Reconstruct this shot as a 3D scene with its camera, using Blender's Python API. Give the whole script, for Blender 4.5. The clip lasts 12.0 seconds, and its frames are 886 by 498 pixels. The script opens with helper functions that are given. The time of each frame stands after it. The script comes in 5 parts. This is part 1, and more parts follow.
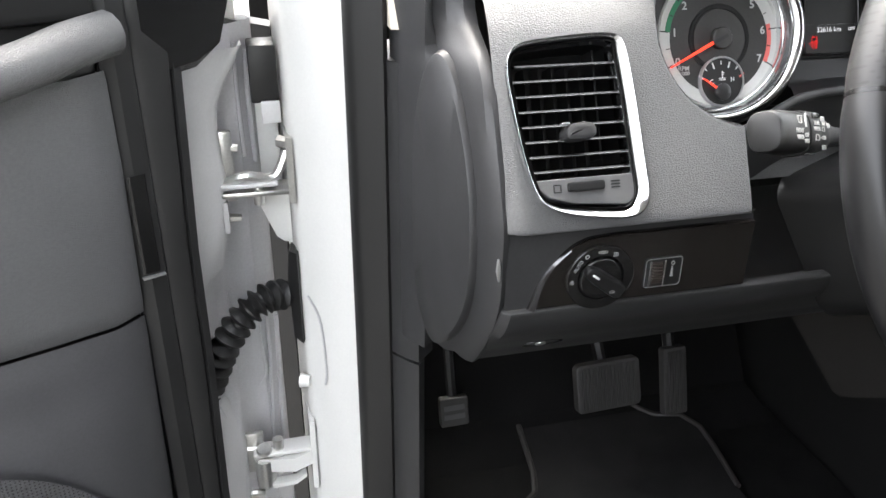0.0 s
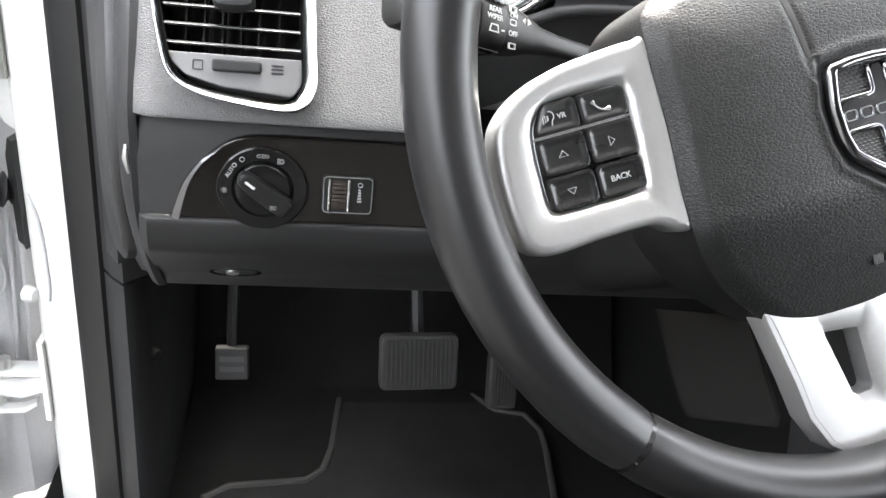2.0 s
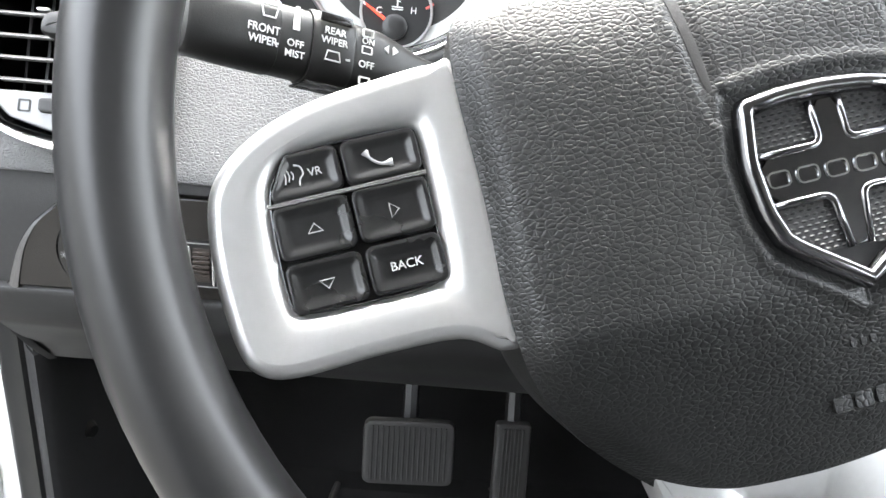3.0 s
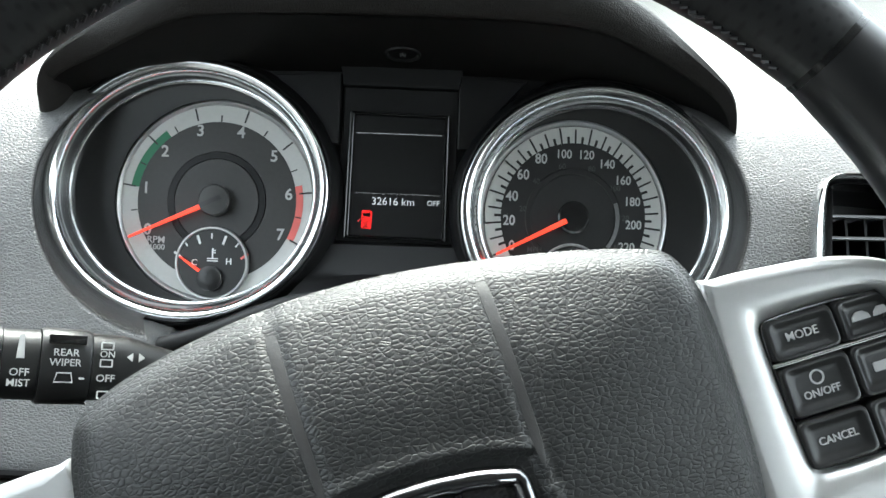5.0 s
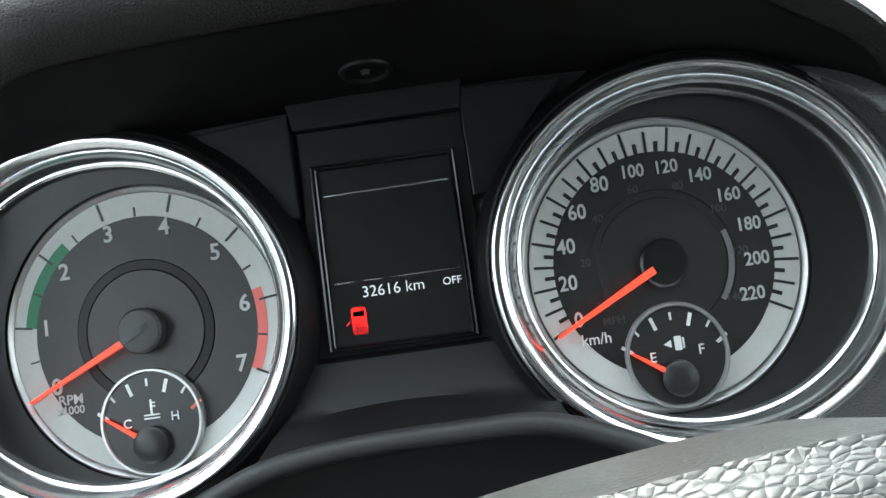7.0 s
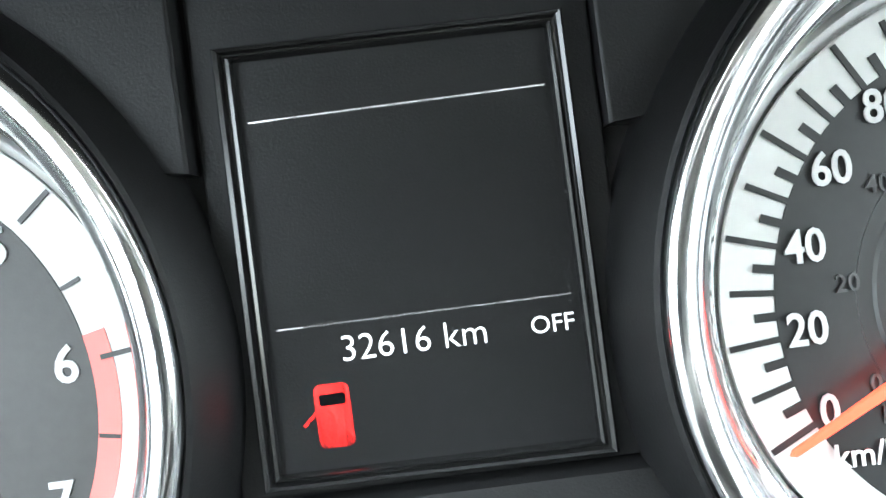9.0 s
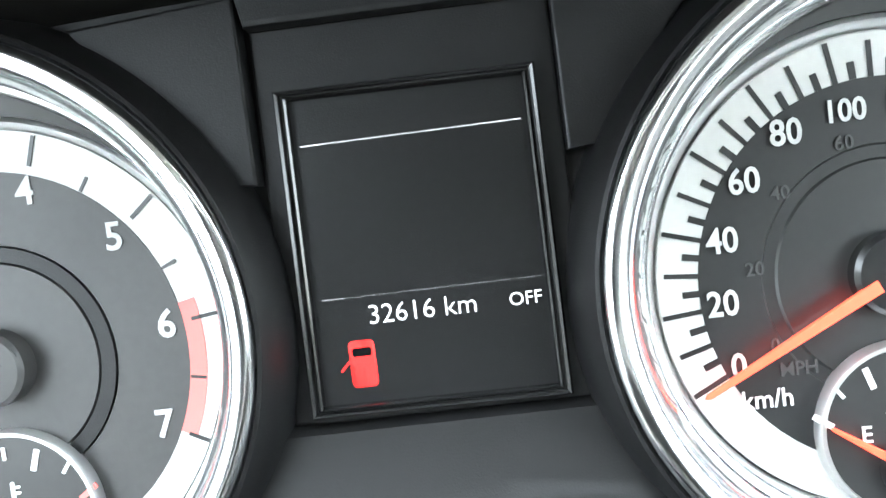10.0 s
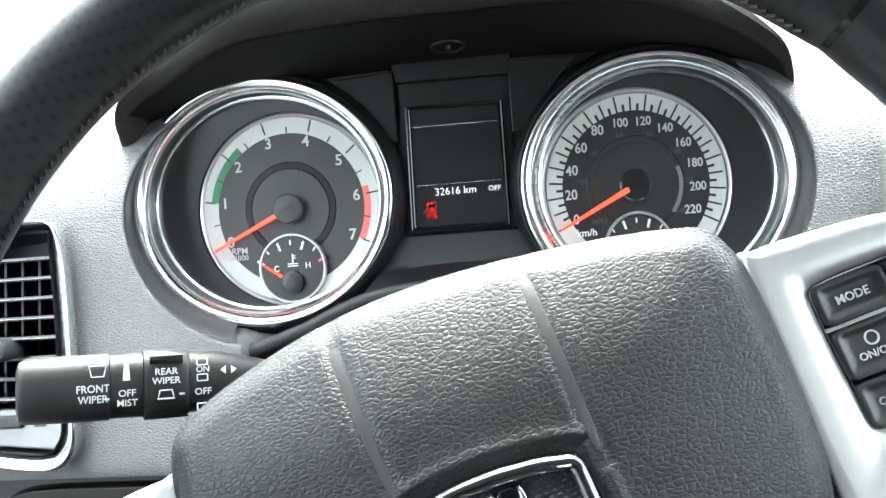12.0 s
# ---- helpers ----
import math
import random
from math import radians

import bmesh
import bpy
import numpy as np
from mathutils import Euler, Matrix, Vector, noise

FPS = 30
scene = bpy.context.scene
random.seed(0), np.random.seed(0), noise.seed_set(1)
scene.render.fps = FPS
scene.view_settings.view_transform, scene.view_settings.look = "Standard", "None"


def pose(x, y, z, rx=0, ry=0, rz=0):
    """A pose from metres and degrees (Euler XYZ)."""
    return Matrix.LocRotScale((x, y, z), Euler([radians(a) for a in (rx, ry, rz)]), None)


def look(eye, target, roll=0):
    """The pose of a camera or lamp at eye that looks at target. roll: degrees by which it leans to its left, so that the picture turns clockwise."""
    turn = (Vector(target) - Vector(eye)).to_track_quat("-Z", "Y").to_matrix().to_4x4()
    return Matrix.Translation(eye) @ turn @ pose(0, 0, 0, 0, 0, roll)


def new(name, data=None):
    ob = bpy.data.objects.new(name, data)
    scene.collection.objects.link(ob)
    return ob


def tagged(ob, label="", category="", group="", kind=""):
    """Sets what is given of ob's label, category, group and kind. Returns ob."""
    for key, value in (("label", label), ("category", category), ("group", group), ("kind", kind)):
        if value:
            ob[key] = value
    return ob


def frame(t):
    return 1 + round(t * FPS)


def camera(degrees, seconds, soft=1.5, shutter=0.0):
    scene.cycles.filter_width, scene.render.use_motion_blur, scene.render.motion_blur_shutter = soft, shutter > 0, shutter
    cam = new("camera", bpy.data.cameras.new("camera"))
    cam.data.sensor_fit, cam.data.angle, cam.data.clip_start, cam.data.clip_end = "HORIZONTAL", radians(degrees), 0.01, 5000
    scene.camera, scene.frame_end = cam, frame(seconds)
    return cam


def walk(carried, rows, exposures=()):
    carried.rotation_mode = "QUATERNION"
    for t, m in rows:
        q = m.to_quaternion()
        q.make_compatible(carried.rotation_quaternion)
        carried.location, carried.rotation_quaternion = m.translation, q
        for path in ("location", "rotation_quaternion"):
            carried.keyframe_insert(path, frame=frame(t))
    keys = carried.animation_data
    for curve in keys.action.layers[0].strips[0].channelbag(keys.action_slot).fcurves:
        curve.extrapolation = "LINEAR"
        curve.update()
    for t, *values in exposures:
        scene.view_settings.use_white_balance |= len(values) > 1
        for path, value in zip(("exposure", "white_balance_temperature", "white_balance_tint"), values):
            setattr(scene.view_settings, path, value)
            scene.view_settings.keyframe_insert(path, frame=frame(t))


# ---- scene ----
cam = camera(57.7, 12.0)
PATH = [
    (0, (-0.47746, -0.59705, 1.12755), (-0.2550, 0.2673, 0.6765), 0.70),
    (0.5, (-0.38932, -0.63747, 1.11299), (-0.1964, 0.2442, 0.6823), -1.64),
    (1, (-0.31942, -0.66775, 1.10768), (-0.1440, 0.2286, 0.7004), 0.32),
    (1.5, (-0.26399, -0.64246, 1.08636), (-0.0664, 0.2424, 0.6644), 5.85),
    (2, (-0.20587, -0.57703, 1.03924), (-0.0336, 0.2991, 0.5890), 7.28),
    (2.5, (-0.12341, -0.52436, 1.02396), (-0.0256, 0.3725, 0.5926), 5.85),
    (3, (-0.06882, -0.48153, 1.01795), (-0.0561, 0.4336, 0.6150), 5.01),
    (3.5, (-0.01948, -0.47667, 1.02694), (-0.0410, 0.4452, 0.6400), 4.49),
    (3.7, (-0.00102, -0.47997, 1.03310), (-0.0261, 0.4454, 0.6548), 4.40),
    (5.3, (0.03824, -0.42466, 1.10622), (0.0231, 0.5335, 0.8203), -0.63),
    (5.5, (0.03970, -0.41262, 1.10114), (0.0320, 0.5476, 0.8220), -3.08),
    (6, (0.04544, -0.37884, 1.09564), (0.0337, 0.5797, 0.8109), -8.16),
    (6.5, (0.06572, -0.34571, 1.09338), (-0.0222, 0.6067, 0.8016), -9.41),
    (7, (0.04321, -0.29624, 1.08467), (-0.0387, 0.6614, 0.8087), -9.70),
    (7.5, (0.02485, -0.22025, 1.06970), (-0.0323, 0.7338, 0.7754), -9.06),
    (7.7, (0.02097, -0.19685, 1.06790), (-0.0393, 0.7499, 0.7515), -8.96),
    (9.3, (0.00612, -0.13042, 1.04938), (-0.0077, 0.7937, 0.6676), -7.81),
    (9.5, (0.00536, -0.13120, 1.05188), (-0.0112, 0.7860, 0.6539), -7.63),
    (10, (0.01729, -0.16948, 1.07073), (-0.0554, 0.7465, 0.6761), -8.88),
    (10.5, (0.02431, -0.22517, 1.09624), (-0.0586, 0.6870, 0.6949), -8.05),
    (11, (0.03831, -0.32858, 1.11473), (-0.0810, 0.6064, 0.7807), -7.86),
    (11.5, (0.03843, -0.39680, 1.13536), (-0.0809, 0.5346, 0.7914), -7.12),
    (12, (0.05430, -0.44735, 1.11545), (-0.0896, 0.4820, 0.7756), -7.09),
]
EXPOSURES = [(0, 2.8, 6850, 10), (1.5, 2.85, 6850, 10), (2.0, 3.4, 6850, 10), (2.5, 3.75, 6800, 10), (3, 3.65, 6700, 8), (3.7, 3.4, 6600, 6), (5.3, 2.35, 6350, -1), (6.5, 2.3, 6300, -3), (7.0, 2.5, 6300, -2), (7.7, 2.45, 6350, 2), (9.3, 4.35, 6350, 0), (10.5, 4.3, 6350, 2), (11.0, 4.45, 6350, -1), (11.5, 3.95, 6350, -1), (12, 3.4, 6400, 1)]
walk(cam, [(t, look(eye, target, roll)) for t, eye, target, roll in PATH], EXPOSURES)

# ---- light ----
world = bpy.data.worlds.new("overcast_sky")
scene.world = world
world.use_nodes = True
sky = world.node_tree.nodes.new("ShaderNodeTexSky")
sky.sky_type, sky.sun_disc = "NISHITA", False
sky.sun_elevation, sky.sun_rotation = radians(59), radians(348)
sky.air_density, sky.dust_density = 1.0, 3.0
world.node_tree.nodes["Background"].inputs["Strength"].default_value = 0.3
cloud = world.node_tree.nodes.new("ShaderNodeHueSaturation")
cloud.inputs["Saturation"].default_value = 0.3
world.node_tree.links.new(sky.outputs[0], cloud.inputs["Color"])
world.node_tree.links.new(cloud.outputs[0], world.node_tree.nodes["Background"].inputs["Color"])
sun = new("sun", bpy.data.lights.new("sun", "SUN"))
sun.data.energy, sun.data.angle, sun.data.color = 1.2, radians(35), (1.0, 0.97, 0.93)
sun.matrix_world = look((-0.4, 1.9, 3.3), (0, 0, 0))


# ---- materials ----
def material(name, color, rough=0.5, metal=0.0, grain=0.0, depth=0.0, vary=0.15, spec=0.5, coat=0.0, kind="noise", dirt=0.0):
    """A surface with colour mottling at two scales; grain: relief cells per metre, depth: their height in metres."""
    m = bpy.data.materials.new(name)
    m.use_nodes = True
    nt = m.node_tree
    b = nt.nodes["Principled BSDF"]
    b.inputs["Roughness"].default_value, b.inputs["Metallic"].default_value = rough, metal
    b.inputs["Specular IOR Level"].default_value, b.inputs["Coat Weight"].default_value = spec, coat
    co = nt.nodes.new("ShaderNodeTexCoord")
    big = nt.nodes.new("ShaderNodeTexNoise")
    big.inputs["Scale"].default_value, big.inputs["Detail"].default_value = 14.0, 6.0
    fine = nt.nodes.new("ShaderNodeTexNoise")
    fine.inputs["Scale"].default_value, fine.inputs["Detail"].default_value = 420.0, 3.0
    for n in (big, fine):
        nt.links.new(co.outputs["Object"], n.inputs["Vector"])
    add = nt.nodes.new("ShaderNodeMath")
    add.operation = "ADD"
    nt.links.new(big.outputs["Fac"], add.inputs[0])
    nt.links.new(fine.outputs["Fac"], add.inputs[1])
    ramp = nt.nodes.new("ShaderNodeMapRange")
    ramp.inputs["From Min"].default_value, ramp.inputs["From Max"].default_value = 0.6, 1.4
    ramp.inputs["To Min"].default_value, ramp.inputs["To Max"].default_value = 1 - vary, 1 + vary
    nt.links.new(add.outputs[0], ramp.inputs["Value"])
    mul = nt.nodes.new("ShaderNodeVectorMath")
    mul.operation = "SCALE"
    mul.inputs[0].default_value = color
    nt.links.new(ramp.outputs["Result"], mul.inputs["Scale"])
    nt.links.new(mul.outputs["Vector"], b.inputs["Base Color"])
    rr = nt.nodes.new("ShaderNodeMapRange")
    rr.inputs["From Min"].default_value, rr.inputs["From Max"].default_value = 0.3, 0.7
    rr.inputs["To Min"].default_value, rr.inputs["To Max"].default_value = max(0.02, rough * (1 - vary * 0.6)), min(1, rough * (1 + vary * 0.6) + dirt)
    nt.links.new(big.outputs["Fac"], rr.inputs["Value"])
    nt.links.new(rr.outputs["Result"], b.inputs["Roughness"])
    if grain:
        bump = nt.nodes.new("ShaderNodeBump")
        bump.inputs["Distance"].default_value, bump.inputs["Strength"].default_value = depth, 1.0
        if kind == "leather":
            v = nt.nodes.new("ShaderNodeTexVoronoi")
            v.feature = "DISTANCE_TO_EDGE"
            v.inputs["Scale"].default_value = grain
            wide = nt.nodes.new("ShaderNodeVectorMath")
            wide.operation = "MULTIPLY"
            wide.inputs[1].default_value = (0.62, 1.0, 1.0)
            warp = nt.nodes.new("ShaderNodeTexNoise")
            warp.inputs["Scale"].default_value = grain * 0.6
            nt.links.new(co.outputs["Object"], warp.inputs["Vector"])
            mixv = nt.nodes.new("ShaderNodeVectorMath")
            mixv.operation = "MULTIPLY_ADD"
            mixv.inputs[1].default_value = (0.5 / grain,) * 3
            nt.links.new(warp.outputs["Color"], mixv.inputs[0])
            nt.links.new(co.outputs["Object"], mixv.inputs[2])
            nt.links.new(mixv.outputs["Vector"], wide.inputs[0])
            nt.links.new(wide.outputs["Vector"], v.inputs["Vector"])
            cut = nt.nodes.new("ShaderNodeMapRange")
            cut.inputs["From Min"].default_value, cut.inputs["From Max"].default_value = 0.0, 0.34
            cut.inputs["To Min"].default_value, cut.inputs["To Max"].default_value = 1.0, 0.0
            crease = nt.nodes.new("ShaderNodeMath")
            crease.operation, bump.invert = "POWER", True
            crease.inputs[1].default_value = 2.0
            nt.links.new(v.outputs["Distance"], cut.inputs["Value"])
            nt.links.new(cut.outputs["Result"], crease.inputs[0])
            nt.links.new(crease.outputs[0], bump.inputs["Height"])
        elif kind in ("dots", "holes"):
            v = nt.nodes.new("ShaderNodeTexVoronoi")
            v.inputs["Scale"].default_value, v.inputs["Randomness"].default_value = grain, 0.0
            plane = nt.nodes.new("ShaderNodeVectorMath")
            plane.operation = "MULTIPLY"
            plane.inputs[1].default_value = (1.0, 1.0, 0.0)
            nt.links.new(co.outputs["Object"], plane.inputs[0])
            nt.links.new(plane.outputs["Vector"], v.inputs["Vector"])
            cut = nt.nodes.new("ShaderNodeMapRange")
            cut.inputs["From Min"].default_value, cut.inputs["From Max"].default_value = 0.1, 0.3
            nt.links.new(v.outputs["Distance"], cut.inputs["Value"])
            nt.links.new(cut.outputs["Result"], bump.inputs["Height"])
            # the dark inside the holes is put into the base colour
            if kind == "holes":
                deep = nt.nodes.new("ShaderNodeVectorMath")
                deep.operation = "SCALE"
                nt.links.new(mul.outputs["Vector"], deep.inputs[0])
                nt.links.new(cut.outputs["Result"], deep.inputs["Scale"])
                nt.links.new(deep.outputs["Vector"], b.inputs["Base Color"])
        else:
            g = nt.nodes.new("ShaderNodeTexNoise")
            g.inputs["Scale"].default_value, g.inputs["Detail"].default_value = grain, 4.0
            nt.links.new(co.outputs["Object"], g.inputs["Vector"])
            nt.links.new(g.outputs["Fac"], bump.inputs["Height"])
        nt.links.new(bump.outputs["Normal"], b.inputs["Normal"])
    return m


def glowing(name, color, strength):
    m = material(name, color, 0.5)
    b = m.node_tree.nodes["Principled BSDF"]
    b.inputs["Emission Color"].default_value, b.inputs["Emission Strength"].default_value = (*color, 1), strength
    return m


VINYL = material("dash_vinyl", (0.10, 0.10, 0.10), 0.42, grain=720, depth=0.00026, kind="leather")
VINYL_SOFT = material("dash_soft_plastic", (0.030, 0.030, 0.0305), 0.48, grain=1400, depth=0.0001, spec=0.35)
VISOR = material("visor_vinyl", (0.017, 0.015, 0.0138), 0.55, grain=900, depth=0.00014, kind="leather", spec=0.3)
# dash vinyl again, darkened for the shade where it turns inwards
FILLET_SHADE = material("shaded_dash_vinyl", (0.032, 0.031, 0.030), 0.48, grain=720, depth=0.00022, kind="leather", spec=0.4)
LEATHER = material("airbag_vinyl", (0.0075, 0.0078, 0.0078), 0.43, grain=680, depth=0.00012, kind="leather", vary=0.15, spec=0.5)
RIM = material("rim_leather", (0.009, 0.009, 0.0095), 0.34, grain=2400, depth=0.00001)
RIM_DOTS = material("perforated_leather", (0.010, 0.010, 0.0105), 0.38, grain=260, depth=0.00003, kind="holes")
BLACK = material("black_plastic", (0.010, 0.010, 0.010), 0.42, grain=1600, depth=0.00006, spec=0.4)
GLOSS = material("gloss_black", (0.008, 0.008, 0.008), 0.14, vary=0.3, dirt=0.08)
PIANO = material("smoked_gloss_trim", (0.010, 0.0085, 0.0075), 0.12, vary=0.3, dirt=0.1)
BEZEL = material("bezel_plastic", (0.006, 0.006, 0.0063), 0.45, grain=2200, depth=0.00005, spec=0.3)
HOOD = material("hood_lining", (0.007, 0.0066, 0.0062), 0.65, grain=1800, depth=0.00005, spec=0.15)
DIAL = material("dial_grey", (0.034, 0.033, 0.032), 0.5, grain=2500, depth=0.00002)
DIAL_DARK = material("dial_black", (0.016, 0.016, 0.016), 0.4)
CHROME = material("chrome", (0.80, 0.81, 0.82), 0.15, 1.0, vary=0.1)
SATIN = material("satin_silver", (0.50, 0.50, 0.495), 0.36, 0.8, grain=3000, depth=0.00002, vary=0.04)
WHITE = material("dial_white", (0.55, 0.55, 0.53), 0.5, vary=0.05)
INK = material("white_print", (0.75, 0.75, 0.74), 0.6, vary=0.03)
FAINT = material("faint_grey_print", (0.06, 0.06, 0.06), 0.6, vary=0.03)
KEYPRINT = material("grey_key_print", (0.33, 0.33, 0.33), 0.6, vary=0.05)
DIALPRINT = material("dial_number_print", (0.5, 0.5, 0.49), 0.6, vary=0.04)
RED = material("red_print", (0.72, 0.16, 0.14), 0.5, vary=0.03)
GREEN = material("green_print", (0.02, 0.17, 0.08), 0.5, vary=0.03)
# painted needles, given a slight glow of their own to look brighter
NEEDLE = glowing("needle_orange_glow", (0.85, 0.042, 0.02), 0.35)
SCREEN = material("screen_glass", (0.003, 0.0035, 0.004), 0.14, vary=0.4, dirt=0.06, spec=0.3)
LCD = glowing("lcd_white", (0.3, 0.31, 0.33), 0.45)
LCD_RED = glowing("lcd_red", (0.7, 0.015, 0.015), 0.5)
SIDE = material("side_cover_plastic", (0.030, 0.030, 0.031), 0.46, grain=1400, depth=0.0001)
PLATE = material("vent_plate_grey", (0.16, 0.16, 0.16), 0.34, 0.4, vary=0.06)
GREYCHROME = material("grey_chrome", (0.16, 0.16, 0.165), 0.25, 0.9, vary=0.1)
KEY = material("key_black", (0.010, 0.010, 0.010), 0.26, vary=0.3, dirt=0.1)
PAINT = material("white_car_paint", (0.66, 0.66, 0.64), 0.3, coat=0.6, vary=0.04)
# even grey, darker than the white body paint
SHELL = material("grey_body_shell", (0.50, 0.50, 0.51), 0.36, 0.15, vary=0.1)
PALE = material("pale_grey_paint", (0.55, 0.55, 0.55), 0.35, 0.0, vary=0.06, coat=0.3)
RUBBER = material("rubber", (0.011, 0.011, 0.011), 0.45, grain=700, depth=0.0001)
STEEL = material("zinc_steel", (0.6, 0.6, 0.58), 0.3, 0.9, vary=0.12)
CARPET = material("carpet", (0.0045, 0.0045, 0.0045), 0.95, grain=1500, depth=0.0012, vary=0.4, spec=0.2)
MAT = material("rubber_mat", (0.007, 0.007, 0.007), 0.8, grain=1800, depth=0.0005, vary=0.3, spec=0.3)
PEDAL = material("pedal_rubber", (0.026, 0.025, 0.024), 0.6, grain=900, depth=0.0001)
BEIGE = material("beige_trim", (0.5, 0.45, 0.38), 0.7, grain=1200, depth=0.0002)
DOORTRIM = material("door_trim", (0.085, 0.085, 0.087), 0.5, grain=800, depth=0.0002, kind="leather")
YARD = material("asphalt_yard", (0.06, 0.06, 0.058), 0.85, grain=60, depth=0.004)
WALLPAINT = material("pale_render", (0.7, 0.7, 0.68), 0.85, grain=80, depth=0.002)
LINING = material("roof_lining", (0.3, 0.29, 0.27), 0.9, grain=900, depth=0.0003)


# ---- mesh helpers ----
def part(name, bm, mat, parent=None, label="", flat=False, round_all=False):
    bmesh.ops.recalc_face_normals(bm, faces=bm.faces)
    me = bpy.data.meshes.new(name)
    if not flat:
        for f in bm.faces:
            f.smooth = True
        for e in bm.edges:
            e.smooth = round_all or (len(e.link_faces) == 2 and e.calc_face_angle(0) < radians(38))
    bm.to_mesh(me)
    bm.free()
    me.materials.append(mat)
    ob = new(name, me)
    ob.parent = parent
    if label:
        ob["label"] = label
    return ob


def thing(name, label, category, m=None, kind="", group=""):
    ob = new(name)
    ob.empty_display_size = 0.02
    if m is not None:
        ob.matrix_world = m
    return tagged(ob, label, category, group, kind)


def loft(rings, closed=True, cap0=True, cap1=True, bm=None):
    bm = bm or bmesh.new()
    rows = [[bm.verts.new(p) for p in ring] for ring in rings]
    n = len(rows[0])
    for a, b in zip(rows, rows[1:]):
        for i in range(n if closed else n - 1):
            j = (i + 1) % n
            bm.faces.new((a[i], a[j], b[j], b[i]))
    if closed and cap0:
        bm.faces.new(rows[0])
    if closed and cap1:
        bm.faces.new(rows[-1])
    return bm


def around(points, n=8):
    """A smooth closed outline through 2D control points."""
    out, k = [], len(points)
    for i in range(k):
        a, b, c, d = (Vector(points[(i + j) % k]) for j in (-1, 0, 1, 2))
        for s in range(n):
            t = s / n
            out.append(0.5 * (2 * b + (c - a) * t + (2 * a - 5 * b + 4 * c - d) * t * t + (3 * b - a - 3 * c + d) * t ** 3))
    return [(p.x, p.y) for p in out]


def curve(points, n=8):
    """A smooth open line through control points."""
    pts = [Vector(p) for p in points]
    pts = [2 * pts[0] - pts[1]] + pts + [2 * pts[-1] - pts[-2]]
    out = []
    for i in range(1, len(pts) - 2):
        a, b, c, d = pts[i - 1:i + 3]
        for s in range(n):
            t = s / n
            out.append(0.5 * (2 * b + (c - a) * t + (2 * a - 5 * b + 4 * c - d) * t * t + (3 * b - a - 3 * c + d) * t ** 3))
    return out + [pts[-2]]


def rounded(x0, y0, x1, y1, r, n=5):
    out = []
    for cx, cy, a in ((x1 - r, y1 - r, 0), (x0 + r, y1 - r, 90), (x0 + r, y0 + r, 180), (x1 - r, y0 + r, 270)):
        for i in range(n + 1):
            t = radians(a + 90 * i / n)
            out.append((cx + r * math.cos(t), cy + r * math.sin(t)))
    return out


def ellipse(cx, cy, rx, ry, n=96, a0=0.0, a1=360.0):
    m = n if abs(a1 - a0) >= 360 else n + 1
    return [(cx + rx * math.cos(radians(a0 + (a1 - a0) * i / n)), cy + ry * math.sin(radians(a0 + (a1 - a0) * i / n))) for i in range(m)]


def inset(outline, d):
    """The outline moved inwards by d."""
    k = len(outline)
    area = sum(outline[i][0] * outline[(i + 1) % k][1] - outline[(i + 1) % k][0] * outline[i][1] for i in range(k))
    out = []
    for i in range(k):
        a, b, c = (Vector(outline[(i + j) % k]) for j in (-1, 0, 1))
        t = (c - a).normalized()
        nrm = Vector((-t.y, t.x)) * (1 if area > 0 else -1)
        out.append(tuple(b + nrm * d))
    return out


def slab(outline, w0, w1, bevel=0.001, bm=None):
    """A plate with rounded front edges between depths w0 (back) and w1 (front)."""
    ring = lambda o, w: [(x, y, w) for x, y in o]
    if bevel <= 0:
        return loft([ring(outline, w0), ring(outline, w1)], bm=bm)
    rings = [ring(outline, w0), ring(outline, w1 - bevel), ring(inset(outline, bevel * 0.3), w1 - bevel * 0.3), ring(inset(outline, bevel), w1), ring(inset(outline, bevel * 1.4), w1)]
    return loft(rings, bm=bm)


def frame_ring(outline, profile):
    """A closed moulding: profile rows of (inwards, depth) swept along the outline."""
    rings = [[(x, y, w) for x, y in (inset(outline, d) if abs(d) > 1e-9 else outline)] for d, w in profile]
    bm = bmesh.new()
    rows = [[bm.verts.new(p) for p in ring] for ring in rings]
    n = len(rows[0])
    for k in range(len(rows)):
        a, b = rows[k], rows[(k + 1) % len(rows)]
        for i in range(n):
            j = (i + 1) % n
            bm.faces.new((a[i], a[j], b[j], b[i]))
    return bm


def tube(points, r, n=10, bm=None, caps=True):
    """A round rod along points; r: radius or a list of radii."""
    pts = [Vector(p) for p in points]
    rings, side = [], None
    for i, p in enumerate(pts):
        t = (pts[min(i + 1, len(pts) - 1)] - pts[max(i - 1, 0)]).normalized()
        ref = side if side is not None else (Vector((0, 0, 1)) if abs(t.z) < 0.9 else Vector((1, 0, 0)))
        u = (ref - t * ref.dot(t)).normalized()
        side = u
        v = t.cross(u)
        q = r[i] if isinstance(r, (list, tuple)) else r
        rings.append([tuple(p + q * (u * math.cos(2 * math.pi * k / n) + v * math.sin(2 * math.pi * k / n))) for k in range(n)])
    return loft(rings, cap0=caps, cap1=caps, bm=bm)


